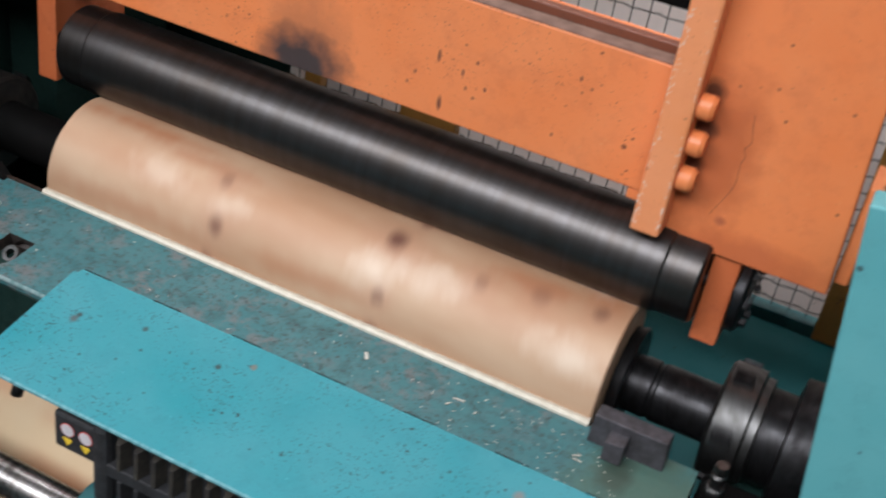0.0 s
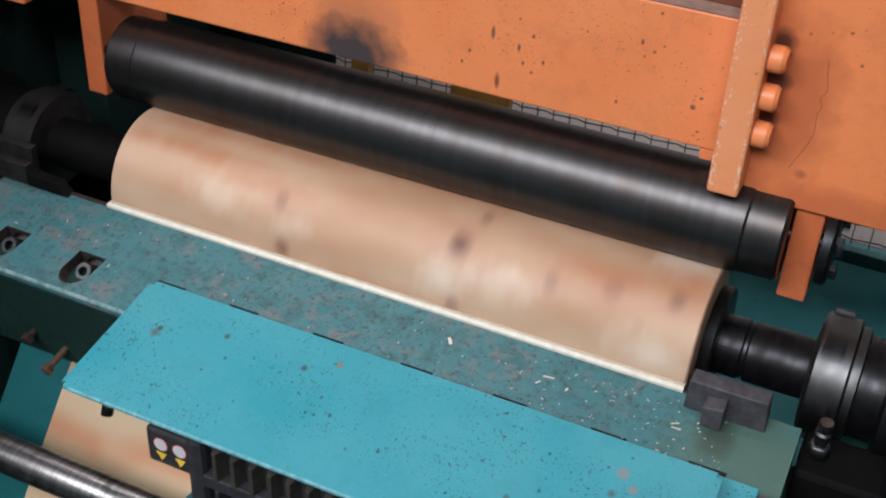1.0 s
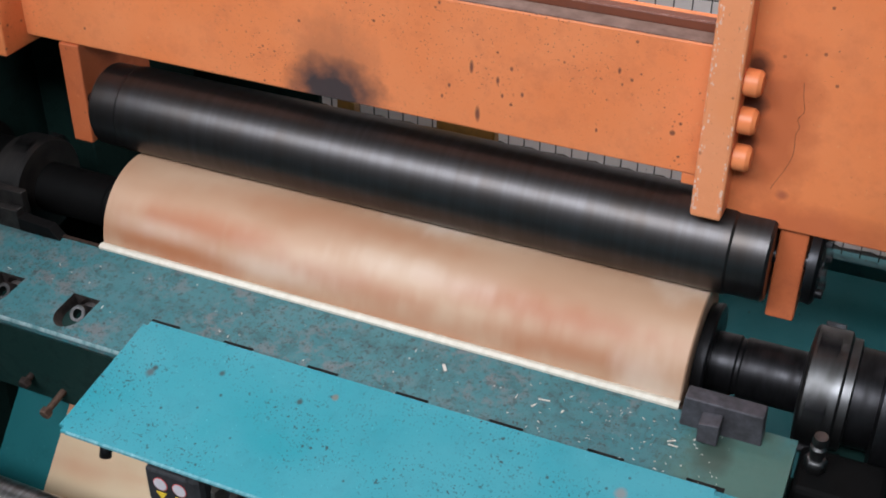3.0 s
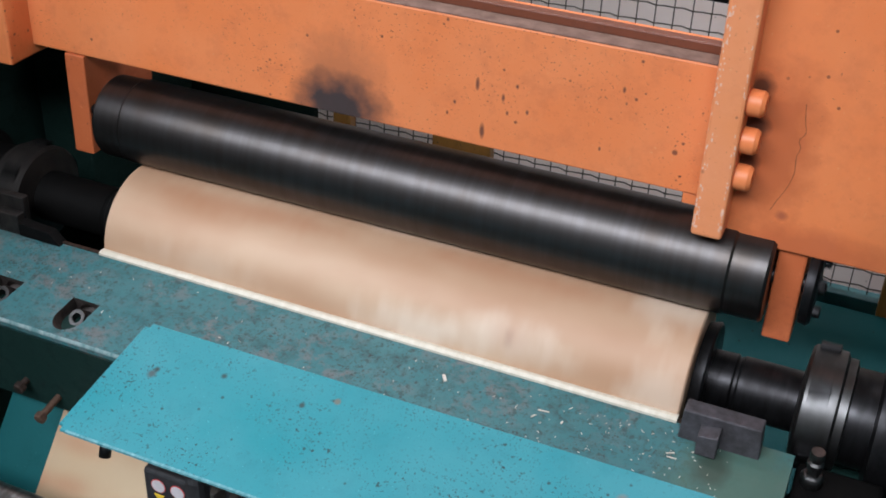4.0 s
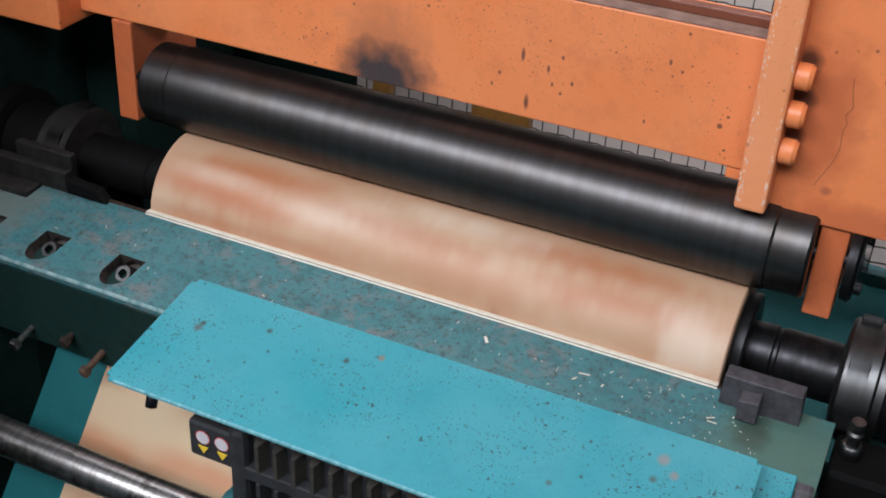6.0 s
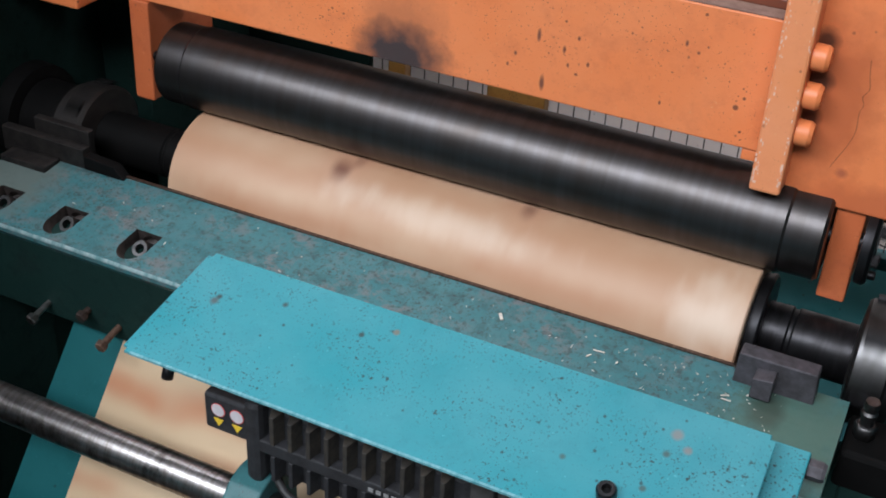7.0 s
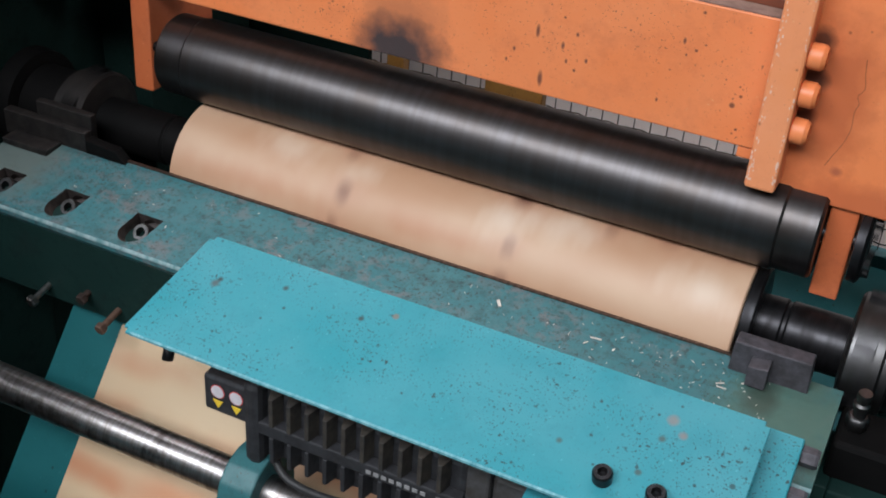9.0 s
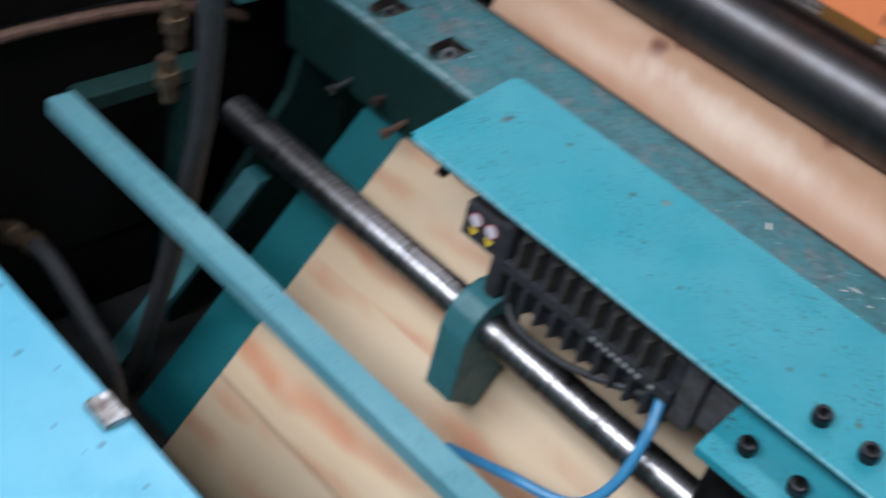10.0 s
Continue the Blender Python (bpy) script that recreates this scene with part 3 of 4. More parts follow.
def carriage():
    c = thing("knife_carriage", "teal painted knife carriage of the peeling lathe, dirty with chips", "lathe carriage")
    bed = part("bed", prism(B(), [(-0.142, 0.90), (-0.142, 0.992), (-0.150, bed_z(-0.150)), (-0.409, bed_z(-0.409)), (-0.413, bed_z(-0.409) - 0.005), (-0.413, 0.962), (-0.37, 0.90)], -1.06, 0.868, 0), TEAL_BED, c, "worn dirty teal bed with bolt pockets")
    for kind in ("bore", "slot"):
        cutter = B()
        for x in POCKETS:
            bm2 = B()
            if kind == "bore":
                lathe(bm2, [(0.0, 0.034), (0.2, 0.034)], toward((x, -0.300 + sunk(x), 0.938), (0, -0.72, 0.69)), 28)
            else:
                prism(bm2, [(y + sunk(x), z) for y, z in ((-0.352, 1.03), (-0.305, 1.03), (-0.290, 0.948), (-0.32, 0.948))], x - 0.0336, x + 0.0336, 0)
            me = bpy.data.meshes.new("t")
            bm2.to_mesh(me)
            cutter.from_mesh(me)
            bm2.free()
            bpy.data.meshes.remove(me)
        cut(bed, cutter, GRIME)
    for x in POCKETS:
        cap_screw(c, (x, -0.302 + sunk(x), 0.940), (0, -0.72, 0.69), 0.021, 0.046, RING, "pocket_screw", "steel socket screw sunk in the bed")
    part("worn_edge", prism(B(), [(-0.4105, bed_z(-0.4105) + 0.0006), (-0.4135, bed_z(-0.409) - 0.0045), (-0.4139, bed_z(-0.409) - 0.008), (-0.411, bed_z(-0.409) - 0.006)], -1.06, 0.868, 0), WORN, c, "edge worn to pale metal")
    part("knife", prism(B(), [(-0.137, 0.999), (-0.1435, 1.0065), (-0.153, 1.0075), (-0.153, 0.94), (-0.141, 0.94)], -0.84, 0.70, 0), KNIFE, c, "brown-stained steel knife edge")
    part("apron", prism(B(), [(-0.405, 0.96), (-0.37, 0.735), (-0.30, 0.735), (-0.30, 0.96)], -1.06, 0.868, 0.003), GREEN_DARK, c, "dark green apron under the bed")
    for p, shank, skin in (((-0.817, -0.372, 0.774), 0.052, STEEL), ((-0.698, -0.372, 0.800), 0.024, RUST_DARK), ((-0.620, -0.37, 0.778), 0.060, RUSTY)):
        hex_bolt(c, p, (-0.05, -1, -0.25), 0.014, 0.015, skin, shank, "adjusting_bolt", "rusty adjusting bolt")
    # cover plate over the motor
    plate = B()
    pts = [(-0.327, -0.415), (0.781, -0.415), (0.781, -0.666), (-0.361, -0.666)]
    lo = [plate.verts.new((x, y, plate_z(y) - 0.006)) for x, y in pts]
    hi = [plate.verts.new((x, y, plate_z(y))) for x, y in pts]
    fs = [plate.faces.new(lo), plate.faces.new(hi[::-1])] + [plate.faces.new((lo[i], lo[(i + 1) % 4], hi[(i + 1) % 4], hi[i])) for i in range(4)]
    bmesh.ops.recalc_face_normals(plate, faces=fs)
    bmesh.ops.bevel(plate, geom=[e for e in plate.edges if abs(e.verts[0].co.z - e.verts[1].co.z - 0.006) < 1e-4 or abs(e.verts[1].co.z - e.verts[0].co.z - 0.006) < 1e-4], offset=0.010, segments=4, affect="EDGES")
    bmesh.ops.bevel(plate, geom=list(plate.edges), offset=0.0015, segments=1, affect="EDGES")
    part("cover_plate", plate, TEAL, c, "bright teal sheet cover speckled with dirt")
    pf = plate_z(-0.666)
    part("edge_highlight", prism(B(), [(-0.6632, pf + 0.0014), (-0.6675, pf + 0.0002), (-0.6678, pf - 0.0040), (-0.6640, pf - 0.003)], -0.338, 0.774, 0), EDGE_GLINT, c, "pale teal strip painted as the plate edge's highlight")
    nrm = Vector((0, -0.314, 0.949))
    for x, y in ((0.562, -0.612), (0.652, -0.613)):
        cap_screw(c, (x, y, plate_z(y)), nrm, 0.017, 0.024, STEEL_DARK)
    part("edge_pin", lathe(B(), [(0, 0.011), (0.03, 0.011)], toward((-0.262, -0.648, 1.0), (0, -0.4, -1)), 12), STEEL_DARK, c)
    part("cover_bracket", prism(B(), [(-0.385, 1.058), (-0.385, 1.04), (-0.64, 0.955), (-0.64, 0.973)], 0.70, 0.836, 0.003), TEAL, c)
    part("cover_support", box(B(), 0.60, 0.74, -0.56, -0.405, 0.9, 0.99, 0.004), TEAL_OLD, c)
    for y, z in ((-0.397, 1.032), (-0.478, 1.006)):
        hex_bolt(c, (0.836, y, z), (1, 0, 0), 0.018, 0.03, BLOCK)
    part("rest_block", prism(B(), [(0.66, 0.99), (0.664, 1.066), (0.806, 1.066), (0.810, 0.99)], -0.188, -0.150, 0.003, "y"), BLOCK, c, "grey machined steel stop block")
    part("rest_lug", prism(B(), [(0.70, 1.004), (0.737, 1.004), (0.737, 1.050), (0.70, 1.046)], -0.225, -0.187, 0.002, "y"), BLOCK, c)
    part("end_stop", box(B(), -1.10, -0.86, -0.165, -0.14, 0.99, 1.052, 0.003), GREASY_SHADED, c, "greasy brown stop block")
    part("end_shoe", prism(B(), [(-0.86, 0.99), (-0.86, 1.036), (-0.775, 1.03), (-0.735, 0.99)], -0.166, -0.139, 0.002, "y"), OILY_SHADED, c)
    part("end_stop", box(B(), -1.02, -0.86, -0.14, -0.12, 0.99, 1.085, 0.003), GREASY_SHADED, c, "dusty grey stop block")
    part("end_step", box(B(), -1.14, -1.06, -0.53, -0.37, 0.88, 0.945, 0.004), TEAL_OLD, c)
    part("end_pad", box(B(), -1.06, -0.93, -0.22, -0.166, 0.985, 1.012, 0.003), GREASY_SHADED, c)
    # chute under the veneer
    part("chute", prism(B(), [(-0.30, 0.745), (-0.94, 0.016), (-0.94, -0.01), (-0.91, -0.01), (-0.28, 0.72)], -0.79, 0.95, 0), TEAL_DEEP_SHADE, c, "teal sheet chute behind the veneer, darkened for its shade")
    part("side_guide", prism(B(), [(-0.54, 0.472), (-0.93, 0.03), (-0.90, 0.03), (-0.51, 0.472)], -0.965, -0.90, 0.002), TEAL_OLD, c, "deep teal side guide")
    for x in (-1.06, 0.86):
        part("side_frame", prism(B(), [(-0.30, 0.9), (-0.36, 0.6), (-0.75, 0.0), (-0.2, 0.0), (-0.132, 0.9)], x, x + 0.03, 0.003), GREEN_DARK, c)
    # rod with its bearing
    part("rod", lathe(B(), [(-0.93, 0.036), (-0.925, 0.039), (0.60, 0.039)], Matrix.Translation((0, -0.625, 0.70)), 40), ROD, c, "oily scratched steel rod")
    part("bearing_block", prism(B(), [(-0.70, 0.53), (-0.70, 0.70), (-0.685, 0.745), (-0.655, 0.772), (-0.62, 0.782), (-0.58, 0.776), (-0.545, 0.75), (-0.53, 0.71), (-0.53, 0.56), (-0.60, 0.46)], -0.143, -0.070, 0.005), TEAL_OLD, c, "green bearing block on the rod")
    return c


def motor(c):
    """Finned servo motor slung under the cover plate."""
    drop = Matrix.Translation((0, -0.010, -0.017))
    first = len(scene.collection.objects)
    m = part("motor", box(B(), -0.10, 0.33, -0.60, -0.46, 0.80, 0.965, 0.012), CASTING, c, "black finned servo motor")
    for i in range(10):
        x = -0.055 + i * 0.038
        wedge = [(x - 0.014, -0.60), (x - 0.003, -0.628), (x + 0.005, -0.628), (x + 0.012, -0.60)]
        part("cooling_fin", prism(B(), wedge, 0.90, 0.965, 0.0015, "z"), FIN, m)
        part("cooling_fin", prism(B(), wedge, 0.812, 0.872, 0.0015, "z"), CASTING, m)
    part("motor_rail", box(B(), -0.10, 0.33, -0.626, -0.60, 0.872, 0.900, 0.003), CASTING, m)
    part("end_bell", box(B(), -0.115, -0.078, -0.63, -0.455, 0.79, 0.985, 0.014), CASTING, m)
    t = part("terminal_box", box(B(), -0.21, -0.112, -0.615, -0.50, 0.872, 0.955, 0.006), CASTING, m)
    for x in (-0.178, -0.137):
        part("label_rim", lathe(B(), [(0, 0.0155), (0.0008, 0.0155)], toward((x, -0.6152, 0.924), (0, -1, 0)), 24), LABEL_RED, m, "thin red label rim")
        part("warning_label", lathe(B(), [(0, 0.0138), (0.0012, 0.0138)], toward((x, -0.6155, 0.924), (0, -1, 0)), 24), WHITE, m, "round white warning label")
        part("warning_triangle", prism(B(), [(x - 0.011, 0.903), (x + 0.011, 0.903), (x, 0.886)], -0.6168, -0.6152, 0, "y"), YELLOW, m, "small yellow triangle label")
    for i in range(10):
        if i != 8:
            x = 0.145 + i * 0.0155
            part("name_bar", box(B(), x, x + 0.010, -0.6272, -0.6255, 0.880, 0.8885, 0), LABEL_GREY, m, "pale marking bar")
    part("coupling_flange", box(B(), 0.33, 0.375, -0.61, -0.45, 0.83, 0.975, 0.006), DUSTY, m, "dusty grey flange")
    part("gearbox", box(B(), 0.375, 0.60, -0.60, -0.46, 0.85, 0.96, 0.01), DUSTY, m, "dusty grey gearbox")
    for ob in list(scene.collection.objects)[first:]:
        ob.data.transform(drop)
    part("mount_bracket", prism(B(), [(-0.735, 0.925), (-0.60, 0.958), (-0.60, 0.942), (-0.735, 0.905)], 0.44, 0.80, 0.003), TEAL, c, "teal mounting bracket")
    part("mount_post", box(B(), 0.45, 0.6, -0.66, -0.60, 0.6, 0.91, 0.004), STEEL_DARK, c)
    for x in (0.50, 0.60):
        cap_screw(c, (x, -0.682, 0.938), (0, -0.24, 0.97), 0.017, 0.022, STEEL_DARK)
    part("blue_hose", tube(B(), [(0.30, -0.60, 0.85), (0.33, -0.66, 0.79), (0.335, -0.72, 0.70), (0.29, -0.76, 0.63), (0.16, -0.78, 0.59), (0.0, -0.76, 0.5)], 0.011), BLUE_HOSE, c, "blue plastic hose")
    part("black_cable", tube(B(), [(-0.08, -0.60, 0.80), (-0.02, -0.63, 0.76), (0.12, -0.64, 0.775), (0.28, -0.61, 0.82)], 0.008), RUBBER, c, "black cable")
    part("drain_plug", lathe(B(), [(0, 0.012), (0.03, 0.012)], toward((0.2, -0.58, 0.825), (0, -0.3, -1)), 8), STEEL_DARK, m)


def front_rail(c):
    part("front_rail", box(B(), -1.03, 0.9, -1.045, -0.985, 0.76, 0.80, 0.004), TEAL_DUSTY, c, "dusty teal guard rail")
    # return and left post darker than the rail: shade put into the colour
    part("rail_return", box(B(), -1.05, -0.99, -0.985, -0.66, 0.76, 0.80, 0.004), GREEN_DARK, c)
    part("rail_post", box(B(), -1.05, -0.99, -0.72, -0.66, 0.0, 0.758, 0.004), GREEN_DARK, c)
    part("rail_post", box(B(), 0.84, 0.9, -1.04, -0.985, 0.0, 0.76, 0.004), TEAL_OLD, c)


def table():
    s = thing("outfeed_cover", "teal sheet metal cover over the outfeed, paled as if strongly lit", "machine cover")
    part("top_sheet", box(B(), -1.7, 0.9, -1.95, -1.42, 0.885, 0.90, 0.004), TEAL_LIT, s)
    part("front_skirt", box(B(), -1.7, 0.9, -1.445, -1.425, 0.45, 0.885, 0.003), TEAL, s)
    part("latch", box(B(), -0.176, -0.116, -1.465, -1.425, 0.90, 0.915, 0.003), STEEL, s, "small steel latch")
    for x in (-1.65, 0.82):
        part("leg", box(B(), x, x + 0.05, -1.9, -1.85, 0.0, 0.885, 0.003), TEAL_OLD, s)
    return s


def housings():
    s = thing("tailstock_housing", "light teal painted side frame of the lathe", "machine frame")
    part("front_panel", prism(B(), [(1.18, 0.0), (0.973, 1.68), (1.65, 1.78), (1.65, 0.0)], -0.30, -0.24, 0.005, "y"), TEAL_LIGHT, s)
    part("side_wall", box(B(), 1.06, 1.65, -0.24, 0.75, 0.0, 2.0, 0.005), TEAL_OLD, s, "older green painted side wall")
    part("quill_boss", lathe(B(), [(0.985, 0.10), (0.99, 0.135), (1.06, 0.14)], Matrix.Translation((0, 0, 1)), 48), STEEL_DARK, s)
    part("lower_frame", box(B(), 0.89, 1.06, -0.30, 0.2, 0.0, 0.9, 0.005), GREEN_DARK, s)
    h = thing("headstock_housing", "dark green headstock housing, its shade put into the colour", "machine frame")
    part("housing_body", box(B(), -1.9, -1.17, -0.25, 0.75, 0.0, 2.0, 0.01), GREEN_SHADED, h)
    part("housing_column", box(B(), -1.17, -1.02, 0.28, 0.75, 0.0, 2.0, 0.006), GREEN_SHADED, h)
    part("quill_boss", lathe(B(), [(1.12, 0.10), (1.125, 0.125), (1.18, 0.13)], Matrix.Translation((0, 0, 1)) @ Matrix.Diagonal((-1, 1, 1, 1)), 48), OILY_SHADED, h)
    for y, z in ((-0.12, 1.33), (0.02, 1.36), (0.13, 1.27)):
        hex_bolt(h, (-1.17, y, z), (1, 0, 0), 0.022, 0.03, STEEL_DARK)
    # black body at the left, its height added to keep light off the headstock
    d = thing("shading_housing", "tall black housing beside the headstock, raised to block light", "machine housing")
    part("housing_shell", prism(B(), [(-0.27, 0.0), (-0.27, 2.05), (-0.95, 2.05), (-1.35, 1.55), (-1.35, 0.0)], -2.3, -1.14, 0.02), OILY_SHADED, d)
    part("shell_door", box(B(), -1.14, -1.128, -1.2, -0.5, 0.25, 0.92, 0.003), OILY_SHADED, d)
    part("side_pipe", tube(B(), [(-1.12, -1.25, 0.9), (-1.09, -1.0, 0.93), (-1.10, -0.7, 0.9), (-1.12, -0.45, 0.8)], 0.014), RUSTY, d, "rusty lubrication pipe")
    b = thing("lathe_base", "teal painted steel base frame behind the log", "machine frame")
    part("back_sheet", prism(B(), [(0.30, 0.12), (0.34, 0.42), (0.97, 0.63), (0.97, 0.12)], -1.3, 1.3, 0.004), TEAL_DEEP_SHADE, b, "deep teal sheet behind the log")
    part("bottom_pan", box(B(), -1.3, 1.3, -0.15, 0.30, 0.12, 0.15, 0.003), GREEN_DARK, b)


def fitting():
    s = thing("grease_fitting", "shiny steel grease fitting on the spindle bearing", "fitting")
    m = toward((0.905, -0.198, 0.975), (0, -0.12, 1))
    part("nipple", lathe(B(), [(0.03, 0.012), (0.05, 0.012), (0.053, 0.015), (0.062, 0.015), (0.066, 0.011), (0.078, 0.014), (0.088, 0.012)], m, 20), RING, s)
    part("hex_base", lathe(B(), [(0.0, 0.02), (0.03, 0.021), (0.033, 0.015)], m, 6), RING, s)
    part("bearing_cap", box(B(), 0.875, 1.03, -0.26, -0.14, 0.88, 0.977, 0.01), OILY_SHADED, s, "oily black bearing cap")


def fence():
    """Welded mesh guard behind the machine, with ochre posts."""
    s = thing("mesh_guard", "dull wire mesh guard between ochre steel posts", "fence")
    y = 1.02
    bm = B()
    for i in range(64):
        x = -1.45 + i * 0.0485
        bm2 = box(bm, x - 0.0015, x + 0.0015, y - 0.0015, y + 0.0015, 0.62, 2.3, 0)
    for i in range(36):
        z = 0.63 + i * 0.0485
        # the horizontal wires are crimped over the uprights
        n = 64
        pts = [(-1.45 + k * 0.0485 * 0.5, y - 0.004 + 0.003 * (1 if k % 4 < 2 else -1), z + 0.0012 * (1 if k % 2 else -1)) for k in range(2 * n)]
        rings = [[bm.verts.new((px, py + a, pz + b)) for a, b in ((-0.0015, -0.0015), (0.0015, -0.0015), (0.0015, 0.0015), (-0.0015, 0.0015))] for px, py, pz in pts]
        for r0, r1 in zip(rings, rings[1:]):
            for k in range(4):
                bm.faces.new((r0[k], r0[(k + 1) % 4], r1[(k + 1) % 4], r1[k]))
    ob = part("wire_mesh", bm, WIRE, s)
    tagged(ob, kind="stuff")
    for x0, x1 in ((-0.677, -0.619), (-0.349, -0.166), (0.96, 1.03)):
        part("post", box(B(), x0, x1, y - 0.05, y - 0.01, 0.0, 2.3, 0.004), OCHRE, s)
    part("bottom_rail", box(B(), -1.45, 1.7, y - 0.03, y + 0.02, 0.56, 0.655, 0.003), TEAL_OLD, s)
    part("top_rail", box(B(), -1.45, 1.7, y - 0.06, y - 0.012, 1.41, 1.47, 0.003), OILY_SHADED, s, "black upper rail")
    part("blank_panel", box(B(), -1.45, -0.745, y - 0.04, y - 0.015, 0.655, 2.3, 0.003), GREEN_SHADED, s, "dark green blank panel")


# ---- veneer ----
RUN = Vector((0, -0.6596, -0.7517))       # the way the ribbon leaves the knife
TOP = Vector((0, -0.185, 0.90))


def veneer():
    s = thing("veneer_ribbon", "long pale pine veneer ribbon sliding down from the knife", "veneer")
    sheets = []
    for i in range(7):
        bm = box(B(), -0.638, 0.65, -0.19, 0.19, -0.0008, 0.0008, 0)
        ob = part("sheet", bm, VENEER, s)
        sheets.append(ob)
    return s, sheets


def chips():
    """Loose splinters on the bed."""
    s = thing("splinters", "scattered pale wood splinters on the carriage bed", "wood chips")
    tagged(s, kind="stuff")
    bm = B()
    rng = random.Random(4)
    for i in range(150):
        x = 0.78 - abs(rng.gauss(0, 0.28)) if rng.random() < 0.75 else rng.uniform(-0.8, 0.85)
        y = rng.uniform(-0.36, -0.17)
        if x < -0.95 or x > 0.76:
            continue
        l, w = rng.uniform(0.0012, 0.0045) * (2.2 if rng.random() < 0.12 else 1), rng.uniform(0.0006, 0.0016)
        b2 = bmesh.ops.create_cube(bm, size=1.0, matrix=pose(x, y, bed_z(y) + 0.001, 0, rng.uniform(-8, 8), rng.uniform(0, 180)) @ Matrix.Diagonal((l, w, 0.001, 1)))
    bmesh.ops.create_cube(bm, size=1.0, matrix=pose(0.207, -0.216, bed_z(-0.216) + 0.002, 0, 8, -55) @ Matrix.Diagonal((0.018, 0.006, 0.002, 1)))
    for x, y, l, w, a in ((0.414, -0.225, 0.022, 0.003, 12), (0.40, -0.245, 0.010, 0.003, 60), (0.455, -0.24, 0.008, 0.003, 80), (0.66, -0.235, 0.016, 0.003, 35), (0.665, -0.245, 0.018, 0.0025, 5), (0.70, -0.215, 0.012, 0.003, 50)):
        bmesh.ops.create_cube(bm, size=1.0, matrix=pose(x, y, bed_z(y) + 0.002, 0, 4, a) @ Matrix.Diagonal((l, w, 0.0015, 1)))
    part("splinter_scatter", bm, CHIPS, s)
    return s


def hoses():
    s = thing("hydraulic_hoses", "black hydraulic hoses with brass fittings beside the carriage", "hose")
    runs = [([(-0.70, -0.90, 1.75), (-0.685, -0.90, 1.4), (-0.672, -0.90, 1.0), (-0.70, -0.90, 0.75), (-0.765, -0.90, 0.42), (-0.84, -0.92, 0.02)], 0.024),
            ([(-0.76, -0.88, 1.75), (-0.75, -0.88, 1.35), (-0.72, -0.87, 1.0), (-0.73, -0.86, 0.75), (-0.79, -0.86, 0.42), (-0.88, -0.88, 0.02)], 0.016),
            ([(-0.98, -1.10, 0.46), (-0.90, -1.10, 0.47), (-0.765, -1.10, 0.413), (-0.65, -1.10, 0.33), (-0.58, -1.10, 0.02)], 0.020)]
    for pts, r in runs:
        part("hose", tube(B(), pts, r), RUBBER, s)
    for x, y, z in ((-0.80, -0.90, 1.12), (-0.81, -0.90, 0.99)):
        part("fitting", lathe(B(), [(0, 0.02), (0.03, 0.02), (0.032, 0.026), (0.06, 0.026), (0.062, 0.018), (0.1, 0.018)], toward((x, y, z), (0.1, 0.1, -1)), 6), BRASS, s, "brass hose fitting")
    part("pipe_union", lathe(B(), [(0, 0.016), (0.06, 0.016), (0.062, 0.026), (0.10, 0.026), (0.102, 0.02), (0.16, 0.02), (0.162, 0.025), (0.185, 0.025)], toward((-1.14, -1.10, 0.40), (0.93, 0, 0.36)), 12), BRASS, s, "brass pipe union")
    return s


hall()
housings()
fence()
GATE = gate()
ROLL = pressure_roller()
LOG = peeled_log()
SPINDLES = [spindle(1), spindle(-1)]
CARRIAGE = carriage()
motor(CARRIAGE)
front_rail(CARRIAGE)
table()
fitting()
RIBBON, SHEETS = veneer()
SPLINTERS = chips()
hoses()
LIP = tagged(part("veneer_lip", prism(B(), [(-0.156, 1.0095), (-0.149, 1.0135), (-0.132, 1.011), (-0.132, 0.99), (-0.156, 0.99)], -0.65, 0.65, 0), CREAM), "cream strip of fresh veneer at the knife edge", "veneer")


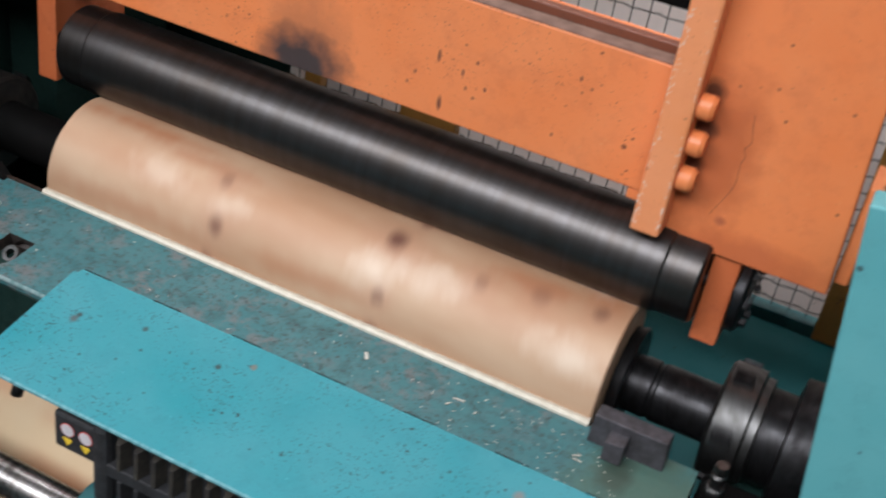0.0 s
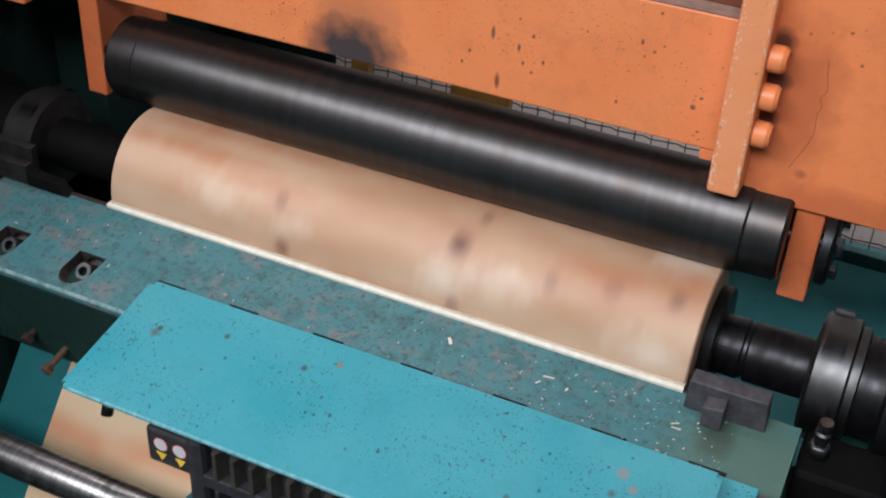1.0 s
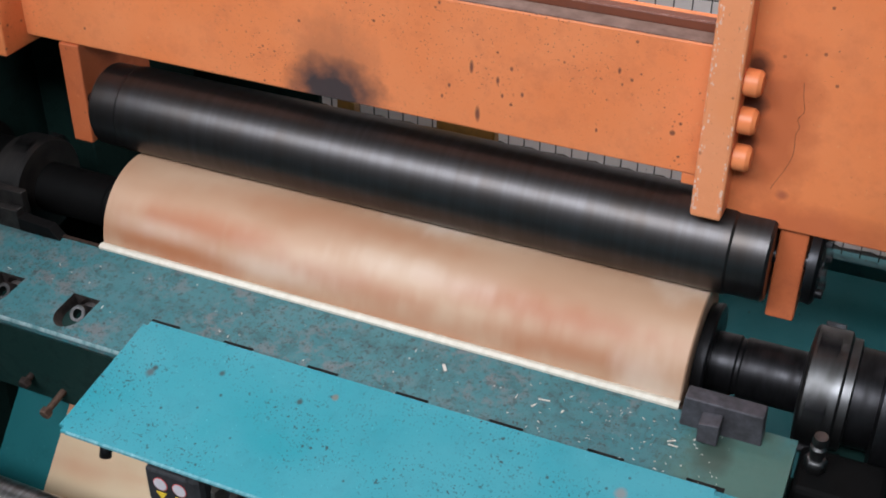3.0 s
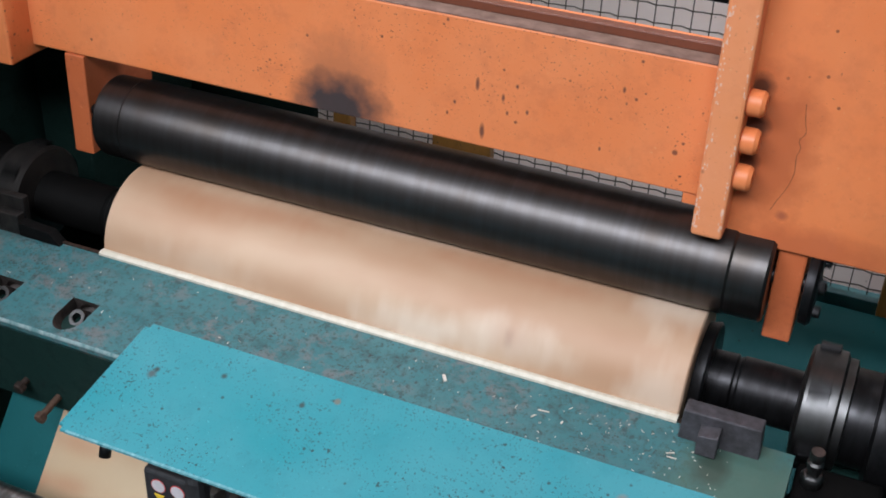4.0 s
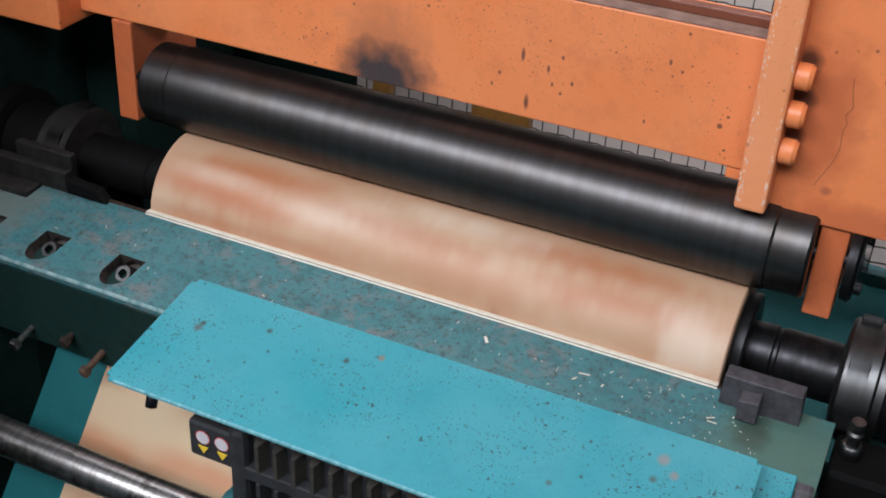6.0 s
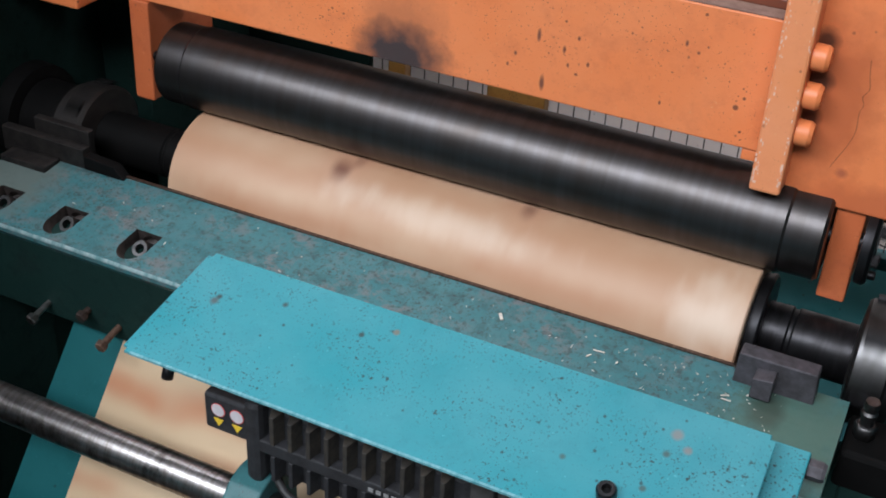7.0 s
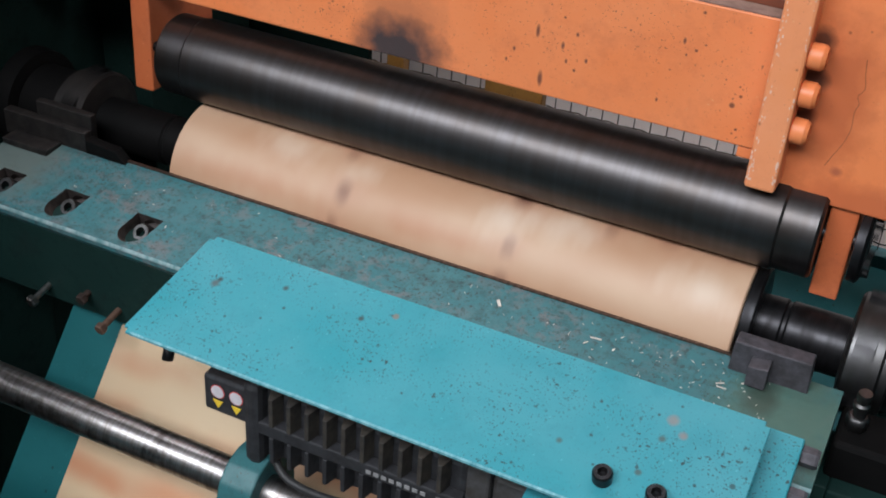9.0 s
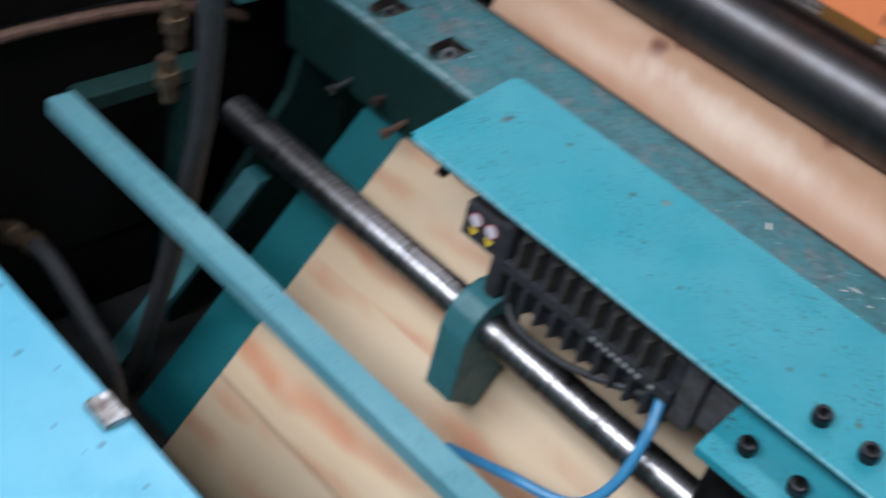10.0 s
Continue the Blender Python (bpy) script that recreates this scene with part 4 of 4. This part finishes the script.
def motions():
    """The log turns and is fed to the knife, the gate follows it down, the ribbon runs off."""
    feed, gate_y, gate_z = 0.0043, -0.0015, -0.0046
    ends = (0.0, 10.0)
    # small drift of the turning, in degrees
    SLIP = ((0, 0.5, 1.0, 1.5, 2.0, 3.0, 4.5, 5.3, 7.0, 7.9, 8.3, 8.7, 10.0), (42, 24, 8, -6, -15, -17, -9, -13, 1, 3, -5, -11, -20))
    for ob in (CARRIAGE, SPLINTERS):
        walk(ob, [(t, pose(0, feed * (t - 7.5), 0)) for t in ends])
    walk(GATE, [(t, pose(0, gate_y * (t - 7.5), gate_z * (t - 7.5))) for t in ends])
    log_rows, roll_rows, spin_rows = [], [], []
    for i in range(301):
        t = i / 30
        dt = t - 7.5
        turn = 360 * (0.00247 * t ** 3 + -0.00005 * t ** 2 + 2.1451 * t + -0.091) + float(np.interp(t, SLIP[0], SLIP[1]))
        y, yr, zr = LOG_R - 0.14 + feed * dt, 0.053 + gate_y * dt, 1.2115 + gate_z * dt
        z = zr - math.sqrt((LOG_R + 0.0915) ** 2 - (yr - y) ** 2)
        log_rows.append((t, pose(0, y, z, turn)))
        spin_rows.append((t, pose(0, 0, 1.0, turn)))
        roll_rows.append((t, pose(0, yr, zr, -turn * 1.5)))
    walk(LOG, log_rows)
    walk(ROLL, roll_rows)
    for s in SPINDLES:
        walk(s, spin_rows)
    walk(LIP, [(t, pose(0, feed * (t - 7.5), dz)) for t, dz in ((0.0, 0.0), (5.6, 0.0), (6.7, -0.016), (9.5, -0.016), (10.0, -0.012))])
    # the sheets circulate: down the front of the chute, back behind it
    n, step = len(SHEETS), 0.37
    loop = n * step
    slope = math.degrees(math.atan2(0.7517, 0.6596))
    for k, ob in enumerate(SHEETS):
        rows = []
        for i in range(301):
            t = i / 30
            s = (k * step + 2.15 * t) % loop
            down, behind = (s, 0.0) if s < 1.3 else (1.3 * (loop - s) / (loop - 1.3), -0.07)
            p = TOP + RUN * down + Vector((0, 0.7517, -0.6596)) * -behind
            rows.append((t, pose(p.x, p.y + feed * (t - 7.5), p.z, slope)))
        walk(ob, rows)


motions()
